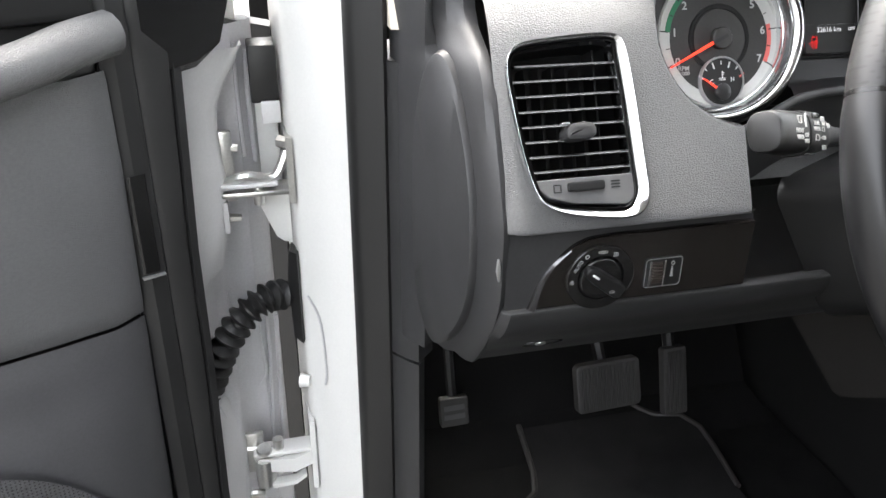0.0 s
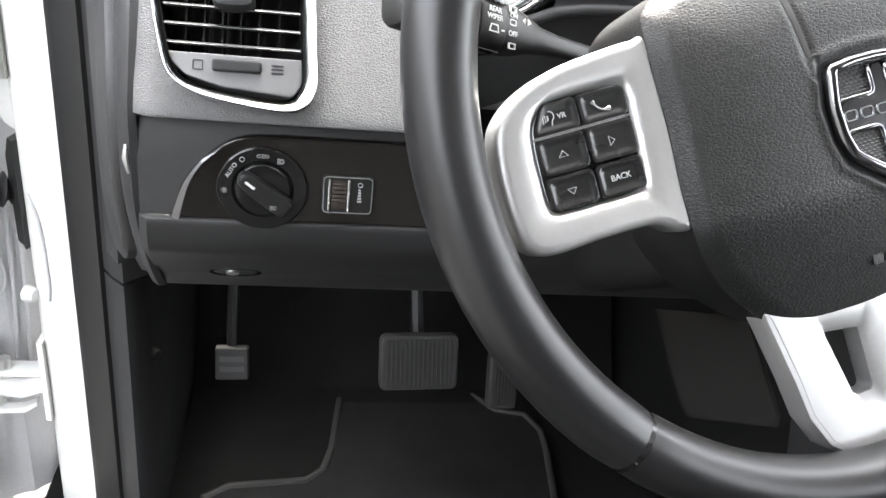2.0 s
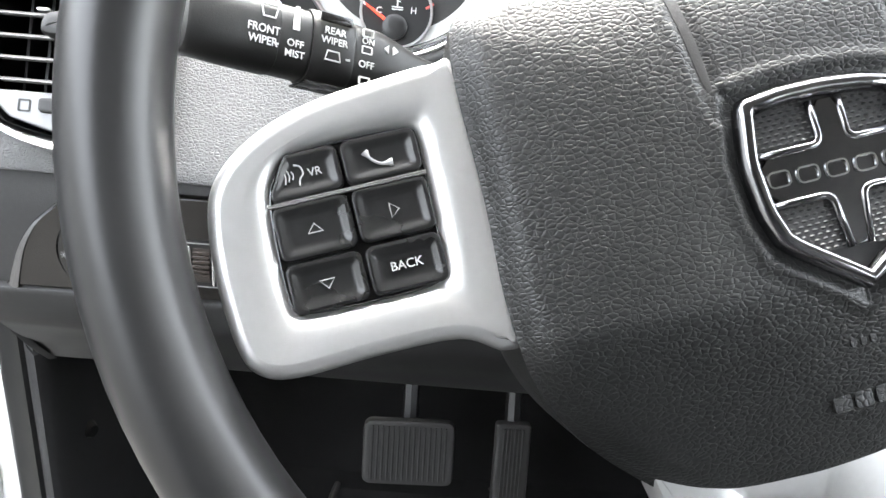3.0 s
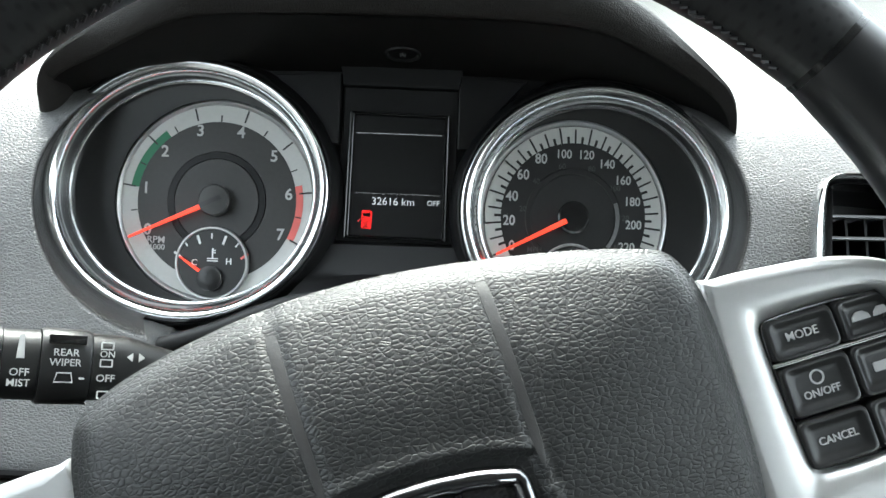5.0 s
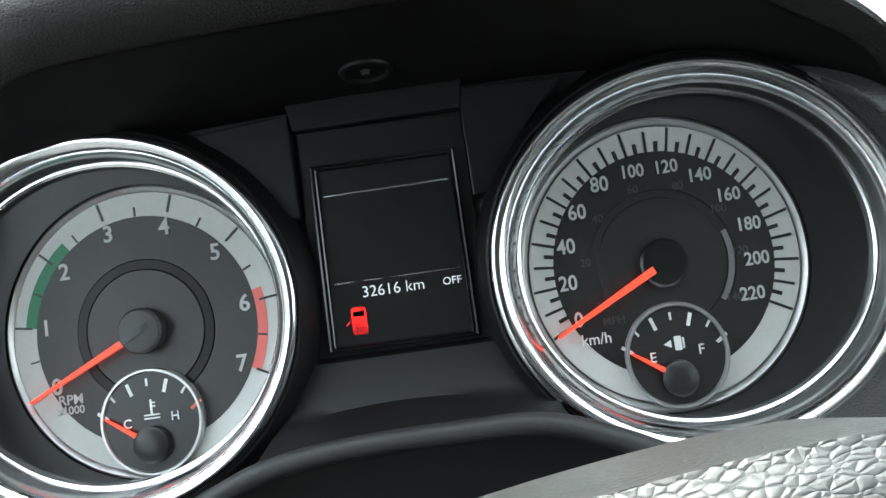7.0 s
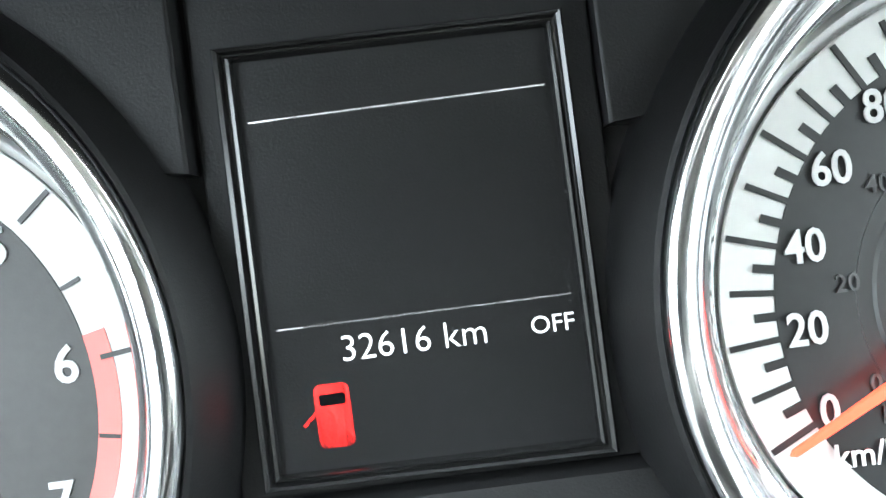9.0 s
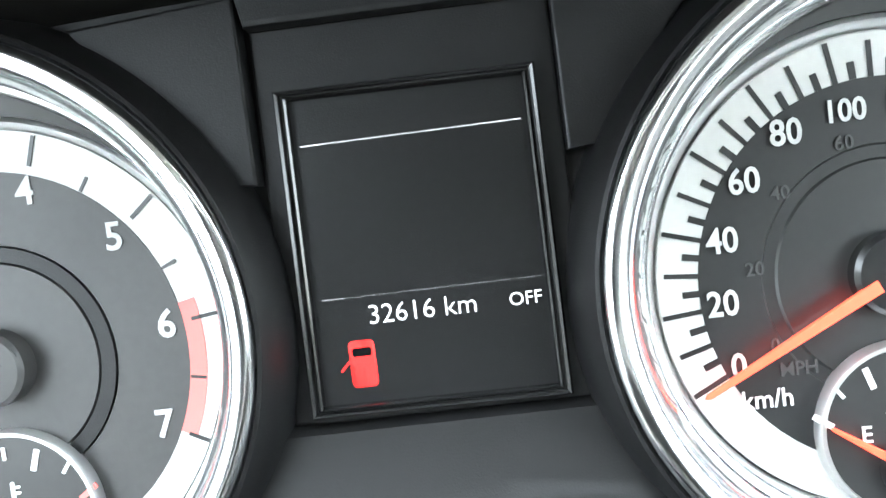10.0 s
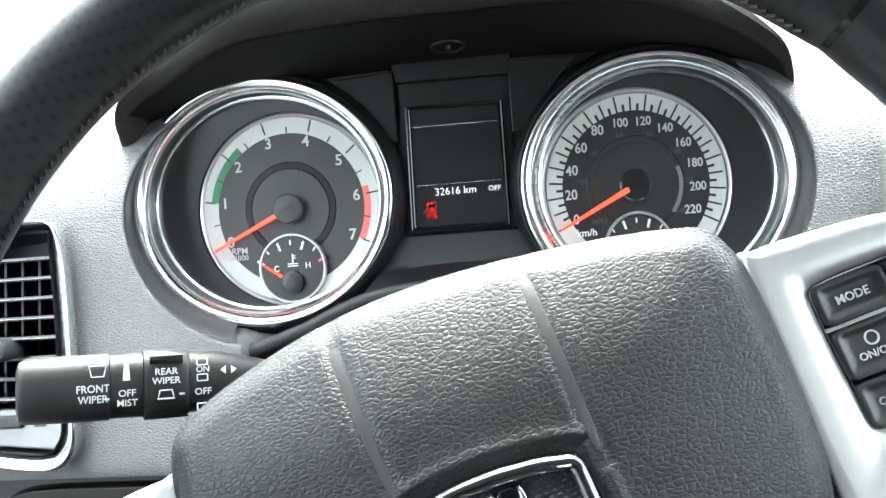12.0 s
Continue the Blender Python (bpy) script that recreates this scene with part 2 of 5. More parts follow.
def box(x0, y0, z0, x1, y1, z1, bevel=0.0, bm=None, seg=2):
    bm2 = bmesh.new()
    bmesh.ops.create_cube(bm2, size=1, matrix=Matrix.Translation(((x0 + x1) / 2, (y0 + y1) / 2, (z0 + z1) / 2)) @ Matrix.Diagonal((x1 - x0, y1 - y0, z1 - z0, 1)))
    if bevel:
        bmesh.ops.bevel(bm2, geom=list(bm2.edges), offset=bevel, segments=seg, affect="EDGES", profile=0.5)
    if bm is None:
        return bm2
    me = bpy.data.meshes.new("tmp")
    bm2.to_mesh(me)
    bm.from_mesh(me)
    bpy.data.meshes.remove(me)
    bm2.free()
    return bm


def lettering(name, text, size, x, y, w, mat, parent, turn=0.0, squeeze=1.0, thick=0.0002, bold=0.006):
    """Raised print, centred at (x, y) on the parent's face."""
    cu = bpy.data.curves.new(name, "FONT")
    cu.body, cu.size, cu.align_x, cu.align_y, cu.extrude = text, size, "CENTER", "CENTER", thick
    cu.offset = size * bold
    cu.resolution_u = 3
    tmp = bpy.data.objects.new(name, cu)
    scene.collection.objects.link(tmp)
    bpy.context.view_layer.update()
    me = bpy.data.meshes.new_from_object(tmp.evaluated_get(bpy.context.evaluated_depsgraph_get()))
    bpy.data.objects.remove(tmp)
    bpy.data.curves.remove(cu)
    weld = bmesh.new()
    weld.from_mesh(me)
    bmesh.ops.remove_doubles(weld, verts=weld.verts, dist=1e-6)
    weld.to_mesh(me)
    weld.free()
    me.name = name
    me.materials.clear()
    me.materials.append(mat)
    ob = new(name, me)
    ob.parent = parent
    ob.matrix_local = Matrix.Translation((x, y, w)) @ Matrix.Rotation(radians(turn), 4, "Z") @ Matrix.Diagonal((squeeze, 1, 1, 1))
    return ob


def arc_band(cx, cy, r0, r1, a0, a1, w0, w1, n=48):
    """A flat curved strip with a little thickness."""
    bm = bmesh.new()
    rows = []
    for i in range(n + 1):
        a = radians(a0 + (a1 - a0) * i / n)
        c, s = math.cos(a), math.sin(a)
        rows.append([(cx + r0 * c, cy + r0 * s, w0), (cx + r0 * c, cy + r0 * s, w1), (cx + r1 * c, cy + r1 * s, w1), (cx + r1 * c, cy + r1 * s, w0)])
    return loft(rows, bm=bm)


def tick(cx, cy, a, r0, r1, wide, w0, w1, bm):
    a = radians(a)
    d, n = Vector((math.cos(a), math.sin(a))), Vector((-math.sin(a), math.cos(a))) * wide / 2
    c = Vector((cx, cy))
    q = [c + d * r0 - n, c + d * r1 - n, c + d * r1 + n, c + d * r0 + n]
    return loft([[(p.x, p.y, w0) for p in q], [(p.x, p.y, w1) for p in q]], bm=bm)


def axes(o, ex, eu):
    ex, eu = Vector(ex).normalized(), Vector(eu).normalized()
    en = ex.cross(eu)
    m = Matrix.Identity(4)
    for i, v in enumerate((ex, eu, en, Vector(o))):
        for j in range(3):
            m[j][i] = v[j]
    return m


CLUSTER = axes((0, -0.01304, 1.00357), (1, 0, 0), (0, math.sin(radians(20.24)), math.cos(radians(20.24)))) @ Matrix.Diagonal((0.933, 0.917, 0.93, 1))
WHEEL = axes((0.02271, -0.25180, 0.96170), (0.94624, 0.19894, 0.25507), (-0.31717, 0.41557, 0.85247))
TACH, SPEED = (-0.1060, -0.0159), (0.1042, -0.0184)
RING_L, RING_R = (-0.1189, -0.0115, 0.0780, 0.0724), (0.1150, -0.0168, 0.0726, 0.0700)


# ---- setting: yard and the car's shell ----
bm = bmesh.new()
bmesh.ops.create_grid(bm, x_segments=2, y_segments=2, size=150)
tagged(part("ground", bm, YARD), "worn grey asphalt yard around the car", "ground", kind="structure")
tagged(part("backdrop", box(-40, 14, 0, 40, 14.3, 5.0), WALLPAINT), "pale wall beyond the windscreen", "wall", kind="structure")

# unseen wall, added to hold back low sky light from the open door
tagged(part("yard_wall", box(-3.4, -8, 0, -3.2, 9, 2.0), material("grey_render", (0.3, 0.3, 0.29), 0.85, grain=80, depth=0.002)), "unseen grey wall added beside the car to cut low sky light", "wall", kind="structure")

car = thing("car_body", "white car body with open front door, dark cabin", "car", kind="structure")
part("floor_pan", box(-0.46, -1.35, 0.34, 1.0, 0.62, 0.385), CARPET, car)
part("firewall", box(-0.46, 0.36, 0.395, 1.0, 0.40, 1.0), CARPET, car)
part("roof", box(-0.50, -1.35, 1.46, 1.05, -0.30, 1.50), LINING, car)
part("side_wall", box(0.98, -1.35, 0.2, 1.05, 0.9, 1.02), DOORTRIM, car)
# unseen plain wall, added to keep light out from behind
part("rear_wall", box(-0.5, -1.35, 0.2, 1.05, -1.3, 1.47), DOORTRIM, car)
# unseen stub in place of the door post, added to cut side light
part("side_wall", box(-0.50, -1.30, 0.2, -0.43, -1.0, 1.46), DOORTRIM, car)
part("bonnet", box(-0.46, 0.62, 0.86, 1.0, 1.6, 0.92, 0.02), PAINT, car)


SHIFT = Vector((0.0075, 0.0015, -0.004))


# white pillar flange with a soft outer edge
fl = [(-0.4535, 0.16), (-0.452, 0.15), (-0.4500, 0.095), (-0.4475, 0.089), (-0.443, 0.085), (-0.404, 0.053), (-0.400, 0.052), (-0.398, 0.058), (-0.398, 0.12), (-0.4535, 0.2)]
part("pillar", loft([[(x, y, z) for x, y in fl] for z in (0.2, 0.7, 0.9, 1.1, 1.3, 1.6)]), PAINT, car, "white painted door pillar")
dent = [(-0.4435, 0.0835, 0.74), (-0.434, 0.0755, 0.715), (-0.431, 0.0735, 0.66), (-0.433, 0.075, 0.64)]
part("pillar_crease", tube(curve(dent), 0.0012, 6), SHELL, car)
# rubber door seal
seal = [(-0.403, 0.050), (-0.401, 0.040), (-0.395, 0.0345), (-0.388, 0.031), (-0.380, 0.026), (-0.375, 0.024), (-0.371, 0.028), (-0.372, 0.06), (-0.39, 0.07)]
part("door_seal", loft([[(x, y, z) for x, y in seal] for z in (0.25, 0.6, 0.8, 1.0, 1.2, 1.6)]), RUBBER, car, "black rubber door seal")
# kick panel and trim inside the seal
kick = [(-0.372, 0.026), (-0.362, 0.012), (-0.352, 0.002), (-0.345, 0.01), (-0.342, 0.06), (-0.34, 0.36)]
part("kick_panel", loft([[(x, y, z) for x, y in kick + [(-0.385, 0.36)]] for z in (0.39, 0.55, 0.700)]), VINYL_SOFT, car, "dark grey plastic kick panel")
part("pillar_trim", loft([[(x, y, z) for x, y in kick[:3] + [(-0.335, 0.02), (-0.335, 0.1), (-0.38, 0.1)]] for z in (0.703, 0.85, 0.978)]), VINYL_SOFT, car)
part("kick_fastener", tube([(-0.343, 0.05, 0.602), (-0.338, 0.048, 0.602)], [0.008, 0.005], 12), BLACK, car)
part("windscreen_pillar", loft([[(x, y + (z - 1.0) * 0.55, z) for x, y in ((-0.3705, 0.012), (-0.338, 0.004), (-0.334, 0.08), (-0.3705, 0.09))] for z in (1.004, 1.2, 1.46)]), BEIGE, car, "beige windscreen pillar trim")
# fender edge, and a dark strip drawn for the shaded gap behind the hinges
part("fender", loft([[(-0.58, 0.30, z), (-0.51, 0.235, z), (-0.485, 0.20, z), (-0.49, 0.26, z), (-0.58, 0.4, z)] for z in (0.3, 0.7, 1.02)]), PAINT, car)
part("hinge_pocket", loft([[(-0.50, 0.215, z), (-0.455, 0.165, z), (-0.45, 0.19, z), (-0.49, 0.24, z)] for z in (0.3, 0.98)]), RUBBER, car)
part("gap_cover", box(-0.478, 0.118, 0.922, -0.4535, 0.15, 0.974, 0.002), RUBBER, car, "black gap filler above the hinge")
part("wing_bracket", box(-0.476, 0.150, 0.82, -0.4545, 0.17, 0.921, 0.003), PAINT, car)
part("cowl", loft([[(-0.60, 0.12, z), (-0.47, 0.14, z), (-0.465, 0.3, z), (-0.60, 0.35, z)] for z in (1.015, 1.08)]), PAINT, car)

for side_part in car.children:
    if side_part.name.split(".")[0] in ('pillar', 'pillar_crease', 'door_seal', 'kick_panel', 'pillar_trim', 'kick_fastener', 'windscreen_pillar', 'fender', 'hinge_pocket', 'gap_cover', 'wing_bracket', 'cowl'):
        side_part.location = SHIFT

# ---- the open door ----
DX, DY = math.cos(radians(22)), math.sin(radians(22))
DOOR = Matrix.Translation(SHIFT) @ axes((-0.565, 0.020, 0.0), (-DX, -DY, 0), (0, 0, 1))
door = thing("car_door", "open white car door with dark inner trim", "car door", DOOR)
# inner trim: upper pad, groove, lower pad; the panel bulges towards the cabin
def bulge(z):
    return -0.012 - 0.022 * max(0.0, 1 - ((z - 0.9) / 0.16) ** 2) - (0.03 * max(0.0, 1 - ((z - 0.64) / 0.14) ** 2))


def trim_rows(z0, z1, n, lip=0.004):
    rows = []
    for i in range(n + 1):
        z = z0 + (z1 - z0) * i / n
        e = lip if i in (0, n) else 0.0
        b = bulge(z) + e
        g = 0.0165 + 0.024 * max(0.0, 0.90 - z)
        rows.append([(g, z, 0.0), (g + 0.0005, z, -0.008 + e * 0.5), (g + 0.006, z, -0.013 + e), (0.045, z, b * 0.6 - 0.006), (0.09, z, b), (0.16, z, b), (0.30, z, b), (0.6, z, b)])
    return rows


part("upper_trim", loft(trim_rows(0.787, 0.985, 20), closed=False), DOORTRIM, door, "dark grey padded upper door trim")
part("lower_trim", loft(trim_rows(0.45, 0.7835, 26), closed=False), material("lower_door_plastic", (0.042, 0.042, 0.044), 0.5, grain=1500, depth=0.0001), door, "darker plastic lower door trim")
part("trim_backing", box(0.02, 0.4, 0.0, 0.65, 1.02, 0.045, 0.004), BLACK, door)
part("grab_rail", tube(curve([(0.012, 1.012, -0.015), (0.04, 1.010, -0.03), (0.09, 1.0, -0.045), (0.2, 0.985, -0.05), (0.5, 0.98, -0.05)], 6), 0.016, 12), VINYL, door, "grey padded door rail")
part("top_trim", box(0.016, 1.02, -0.012, 0.6, 1.10, 0.03, 0.008), BLACK, door)
# loudspeaker grille of small ribs
grille = part("speaker_grille", loft([[(0.21 + 0.145 * k * math.cos(a), 0.575 + 0.145 * k * math.sin(a), -0.047 - 0.004 * (1 - k)) for a in [2 * math.pi * i / 48 for i in range(48)]] for k in (1.0, 0.97, 0.5, 0.05)]), material("speaker_cloth", (0.05, 0.05, 0.052), 0.6, grain=330, depth=0.0012, kind="holes"), door, "round perforated loudspeaker grille")
# black edge seal of the door
part("edge_seal", loft([[(0.020, z, 0.012), (0.019, z, -0.004), (0.010, z, -0.0105), (-0.002, z, -0.010), (-0.004, z, -0.007), (-0.008, z, -0.009), (e + 0.012, z, -0.0095), (e + 0.0105, z, -0.006), (e + 0.0085, z, -0.009), (e + 0.002, z, -0.0065), (e, z, 0.0), (e - 0.002, z, 0.014)] for z, e in ((0.35, -0.028), (0.57, -0.0305), (0.72, -0.0335), (0.83, -0.034), (0.97, -0.0395), (1.10, -0.045))]), RUBBER, door, "black rubber edge seal")
part("edge_strip", loft([[(0.0168 - 0.001, z, -0.0112), (0.014, z, -0.0125), (0.003, z, -0.0115), (0.001, z, -0.009)] for z in (0.822, 0.865, 0.905)], closed=False), GLOSS, door)
part("edge_clip", box(-0.001, 0.818, -0.014, 0.017, 0.8195, -0.010), SATIN, door)
# mirror corner cover
part("corner_cover", loft([[(-0.012, z, -0.004 + k), (-0.050, z + 0.4 * r, -0.009 + k), (-0.074 - 0.016 * f, z + r, -0.011 + k), (-0.084 - 0.016 * f, z + r, 0.05), (-0.012, z, 0.05)] for z, k, f, r in ((0.970, 0.004, -0.6, 0.020), (0.976, -0.002, -0.4, 0.020), (1.02, -0.006, 0.2, 0.012), (1.10, -0.006, -0.6, 0.0))]), GLOSS, door, "gloss black mirror corner cover")


def shell_line(z, step=0.0):
    """Outline of the door's hinge end, in world (x, y), at a height."""
    return [(-0.556, 0.030), (-0.553, 0.052), (-0.543, 0.074), (-0.530, 0.085 + step), (-0.5225, 0.089 + step), (-0.5185, 0.097 + step), (-0.5165, 0.118), (-0.508, 0.128), (-0.500, 0.131), (-0.4915, 0.133), (-0.487, 0.139), (-0.476, 0.147), (-0.472, 0.16)]


inv = axes((-0.565, 0.020, 0.0), (-DX, -DY, 0), (0, 0, 1)).inverted()
rows = []
for i in range(41):
    z = 0.36 + 0.63 * i / 40
    into = 0.022 * (1 / (1 + math.exp(-(z - 0.625) / 0.008)) - 1 / (1 + math.exp(-(z - 0.765) / 0.008)))
    rows.append([inv @ Vector((x, y, z)) for x, y in shell_line(z, into)])
part("door_shell", loft(rows, closed=False), SHELL, door, "silver-grey pressed steel door end")
for line in (((0.764, -0.534), (0.768, -0.527), (0.776, -0.520), (0.80, -0.5150), (0.83, -0.5110), (0.86, -0.5085), (0.905, -0.5115), (0.93, -0.5095), (0.945, -0.503), (0.96, -0.494), (0.98, -0.484)), ((0.40, -0.525), (0.50, -0.5235), (0.565, -0.5195), (0.60, -0.524), (0.625, -0.532), (0.640, -0.541))):
    part("flange_panel", loft([[inv @ Vector(p) for p in ((-0.548, 0.040, z), (-0.538, 0.062, z), (x - 0.006, 0.084, z), (x - 0.001, 0.088, z), (x + 0.002, 0.094, z), (x + 0.001, 0.115, z))] for z, x in line], closed=False), PALE, door, "pale painted door flange")
# pressed ribs of the door end and the rounded edge of its lower recess
for rib, thick in ((((-0.4915, 0.705), (-0.492, 0.6687), (-0.4894, 0.6274), (-0.495, 0.6133), (-0.5054, 0.6054), (-0.5201, 0.6031)), 0.0016), (((-0.4830, 0.702), (-0.4842, 0.636), (-0.489, 0.5375)), 0.0022), (((-0.474, 0.688), (-0.476, 0.6125), (-0.479, 0.5304)), 0.0022), (((-0.4880, 0.9735), (-0.4895, 0.9226), (-0.4885, 0.868)), 0.0020), (((-0.4785, 0.9658), (-0.4800, 0.9203), (-0.4790, 0.8604)), 0.0024)):
    bm = tube(curve([(x, 0.1325 + max(0.0, (x + 0.492) * 0.6), z) for x, z in rib], 5), thick, 8)
    bm.transform(inv)
    part("pressed_rib", bm, SHELL, door)
for x, y, z in ((-0.503, 0.103, 0.889), (-0.506, 0.102, 0.822), (-0.514, 0.099, 0.552), (-0.513, 0.10, 0.49)):
    bm = tube([(-0.022 + x, y, z), (-0.012 + x, y, z), (-0.012 + x, y, z), (-0.005 + x, y - 0.001, z), (-0.005 + x, y - 0.001, z), (0.009 + x, y - 0.002, z - 0.001)], [0.012, 0.012, 0.0072, 0.0072, 0.0042, 0.0036], 6)
    bm.transform(inv)
    part("bolt", bm, STEEL, door, "zinc-plated hinge bolt")

# hinges, check strap and wiring boot between door and pillar
hinge = thing("door_hinge", "pale steel upper door hinge with check strap", "hinge", Matrix.Translation(SHIFT))
part("leaf", box(-0.516, 0.098, 0.838, -0.4985, 0.104, 0.905, 0.002), STEEL, hinge)
part("arm", box(-0.512, 0.085, 0.846, -0.452, 0.112, 0.8515, 0.002), STEEL, hinge)
part("arm", box(-0.512, 0.083, 0.8555, -0.462, 0.108, 0.8600, 0.0015), PALE, hinge)
part("leaf", box(-0.5125, 0.086, 0.812, -0.5075, 0.104, 0.842, 0.0015), PALE, hinge)
part("bracket", box(-0.470, 0.112, 0.905, -0.4535, 0.117, 0.925, 0.001), PALE, hinge)
part("arm", tube(curve([(-0.51, 0.092, 0.858), (-0.49, 0.088, 0.866), (-0.465, 0.09, 0.863), (-0.452, 0.094, 0.885)]), 0.0045, 8), STEEL, hinge)
part("bracket", loft([[(-0.453, 0.085, z), (-0.4475, 0.082, z), (-0.446, 0.12, z), (-0.452, 0.12, z)] for z in (0.838, 0.858, 0.90)]), STEEL, hinge)
part("check_plate", loft([[(-0.478 + k, 0.118, z), (-0.452, 0.112, z), (-0.452, 0.118, z), (-0.478 + k, 0.124, z)] for z, k in ((0.838, -0.006), (0.81, 0.004), (0.79, 0.012), (0.785, 0.018))]), PAINT, hinge)
part("pin", tube([(-0.4795, 0.094, 0.836), (-0.4795, 0.094, 0.862)], 0.005, 10), STEEL, hinge)
part("bolt", tube([(-0.458, 0.097, 0.893), (-0.447, 0.088, 0.893)], [0.006, 0.005], 6), STEEL, hinge)

low = thing("door_hinge", "pale steel lower door hinge", "hinge", Matrix.Translation(SHIFT))
part("leaf", box(-0.52, 0.098, 0.52, -0.50, 0.105, 0.572, 0.002), STEEL, low)
part("arm", loft([[(-0.508, 0.088, z), (-0.47, 0.08, z), (-0.446, 0.082, z + 0.008), (-0.446, 0.09, z + 0.008), (-0.47, 0.09, z), (-0.508, 0.098, z)] for z in (0.528, 0.545)]), PAINT, low)
part("arm", box(-0.512, 0.084, 0.549, -0.449, 0.106, 0.554, 0.002), PAINT, low)
part("bracket", loft([[(-0.452, 0.082, z), (-0.4465, 0.080, z), (-0.446, 0.118, z), (-0.452, 0.118, z)] for z in (0.50, 0.545, 0.59)]), PAINT, low)
part("pin", tube([(-0.4855, 0.092, 0.522), (-0.4855, 0.092, 0.566)], 0.0055, 10), STEEL, low)

part("washer", tube([(-0.5006, 0.090, 0.5545), (-0.5006, 0.089, 0.5585)], [0.0085, 0.0070], 16), STEEL, low)
part("knuckle", loft([[(-0.501 + 0.0105 * math.cos(a), 0.094 + 0.0105 * math.sin(a), z) for a in [2 * math.pi * i / 20 for i in range(20)]] for z in (0.5065, 0.508, 0.540, 0.5415)]), STEEL, low, "rolled hinge knuckle")
part("arm", loft([[(-0.495, 0.083, z), (-0.470, 0.081, z + 0.003), (-0.4585, 0.082, z + 0.010), (-0.4585, 0.092, z + 0.010), (-0.470, 0.092, z + 0.003), (-0.495, 0.094, z)] for z in (0.507, 0.512)]), PAINT, low)

boot = thing("wiring_boot", "black ribbed rubber wiring boot between door and pillar", "cable", Matrix.Translation(SHIFT))
line = curve([(-0.556, 0.092, 0.628), (-0.542, 0.088, 0.655), (-0.528, 0.084, 0.69), (-0.508, 0.083, 0.722), (-0.485, 0.090, 0.738), (-0.462, 0.102, 0.735)], 16)
part("bellows", tube(line, [(0.0125 + 0.0035 * math.sin(i * 1.18)) for i in range(len(line))], 16), RUBBER, boot)
part("grommet", loft([[(-0.459 + k, 0.094, z), (-0.451, 0.086, z), (-0.4485, 0.092, z), (-0.453, 0.115, z)] for z, k in ((0.685, 0.004), (0.69, 0), (0.77, -0.001), (0.785, 0.002))]), RUBBER, boot)
part("clip", tube([(-0.456, 0.088, 0.64), (-0.447, 0.084, 0.64)], [0.008, 0.006], 10), PAINT, boot)


# ---- dashboard ----
DASH = Matrix.Translation((0, -0.0015, 0.004))
dash = thing("dashboard", "dark grey grained vinyl dashboard", "dashboard", DASH, kind="structure")
NEST = DASH.inverted() @ CLUSTER


FACE_L, FACE_R = (-0.105, -0.0130, 0.0795, 0.0770), (0.1070, -0.017, 0.0775, 0.0760)


def recess(u, v):
    """How far inside the instrument opening a point lies (over 0 inside, metres), and where it goes on the cluster's own plane."""
    def ell(cx, cy, rx, ry):
        return (1 - math.hypot((u - cx) / rx, (v - cy) / ry)) * min(rx, ry)
    best = (min(0.12 - abs(u), 0.14 - v, v + 0.085), u, v)
    for face, deep in ((FACE_L, RING_L), (FACE_R, RING_R)):
        r = ell(*face)
        if r > best[0]:
            best = (r, deep[0] + (u - face[0]) * (deep[2] + 0.006) / face[2], deep[1] + (v - face[1]) * (deep[3] + 0.006) / face[3])
    return best


PROFILE = [(0.45, 1.035), (0.30, 1.046), (0.16, 1.052), (0.06, 1.053), (0.01, 1.049), (-0.022, 1.036), (-0.046, 1.013), (-0.0605, 0.989), (-0.078, 0.953), (-0.0965, 0.916), (-0.110, 0.889), (-0.1145, 0.878), (-0.113, 0.8755), (-0.106, 0.8752)]
prof = [Vector((y, z)) for y, z in PROFILE]
prof = curve([(p.x, p.y, 0) for p in prof], 22)
clinv = NEST.inverted()
VENT_C = Vector((-0.25, -0.0915, 0.943))
VENT = axes(VENT_C, (1, 0, 0), (0, 0.048, 0.098))
ventinv = VENT.inverted()
VENT_OUT = around([(-0.0455, 0.046), (-0.039, 0.057), (-0.02, 0.0605), (0.027, 0.0625), (0.037, 0.054), (0.0415, 0.02), (0.0445, -0.03), (0.0455, -0.047), (0.040, -0.057), (0.028, -0.0595), (-0.006, -0.055), (-0.024, -0.049), (-0.033, -0.040), (-0.040, -0.01), (-0.044, 0.02)], 6)
VENT_OUT = [(x * 1.10, y * 1.09) for x, y in VENT_OUT]


def even(o, n=120, soften=0):
    """The outline with points at even steps, its corners softened."""
    d = [0.0]
    for i in range(len(o)):
        d.append(d[-1] + (Vector(o[(i + 1) % len(o)]) - Vector(o[i])).length)
    out, k = [], 0
    for i in range(n):
        at = d[-1] * i / n
        while d[k + 1] < at:
            k += 1
        t = (at - d[k]) / max(1e-9, d[k + 1] - d[k])
        out.append(Vector(o[k]).lerp(Vector(o[(k + 1) % len(o)]), t))
    for _ in range(soften):
        out = [(out[i - 1] + out[i] * 2 + out[(i + 1) % n]) / 4 for i in range(n)]
    return [tuple(p) for p in out]


VENT_OUT = even(VENT_OUT, 120, 5)


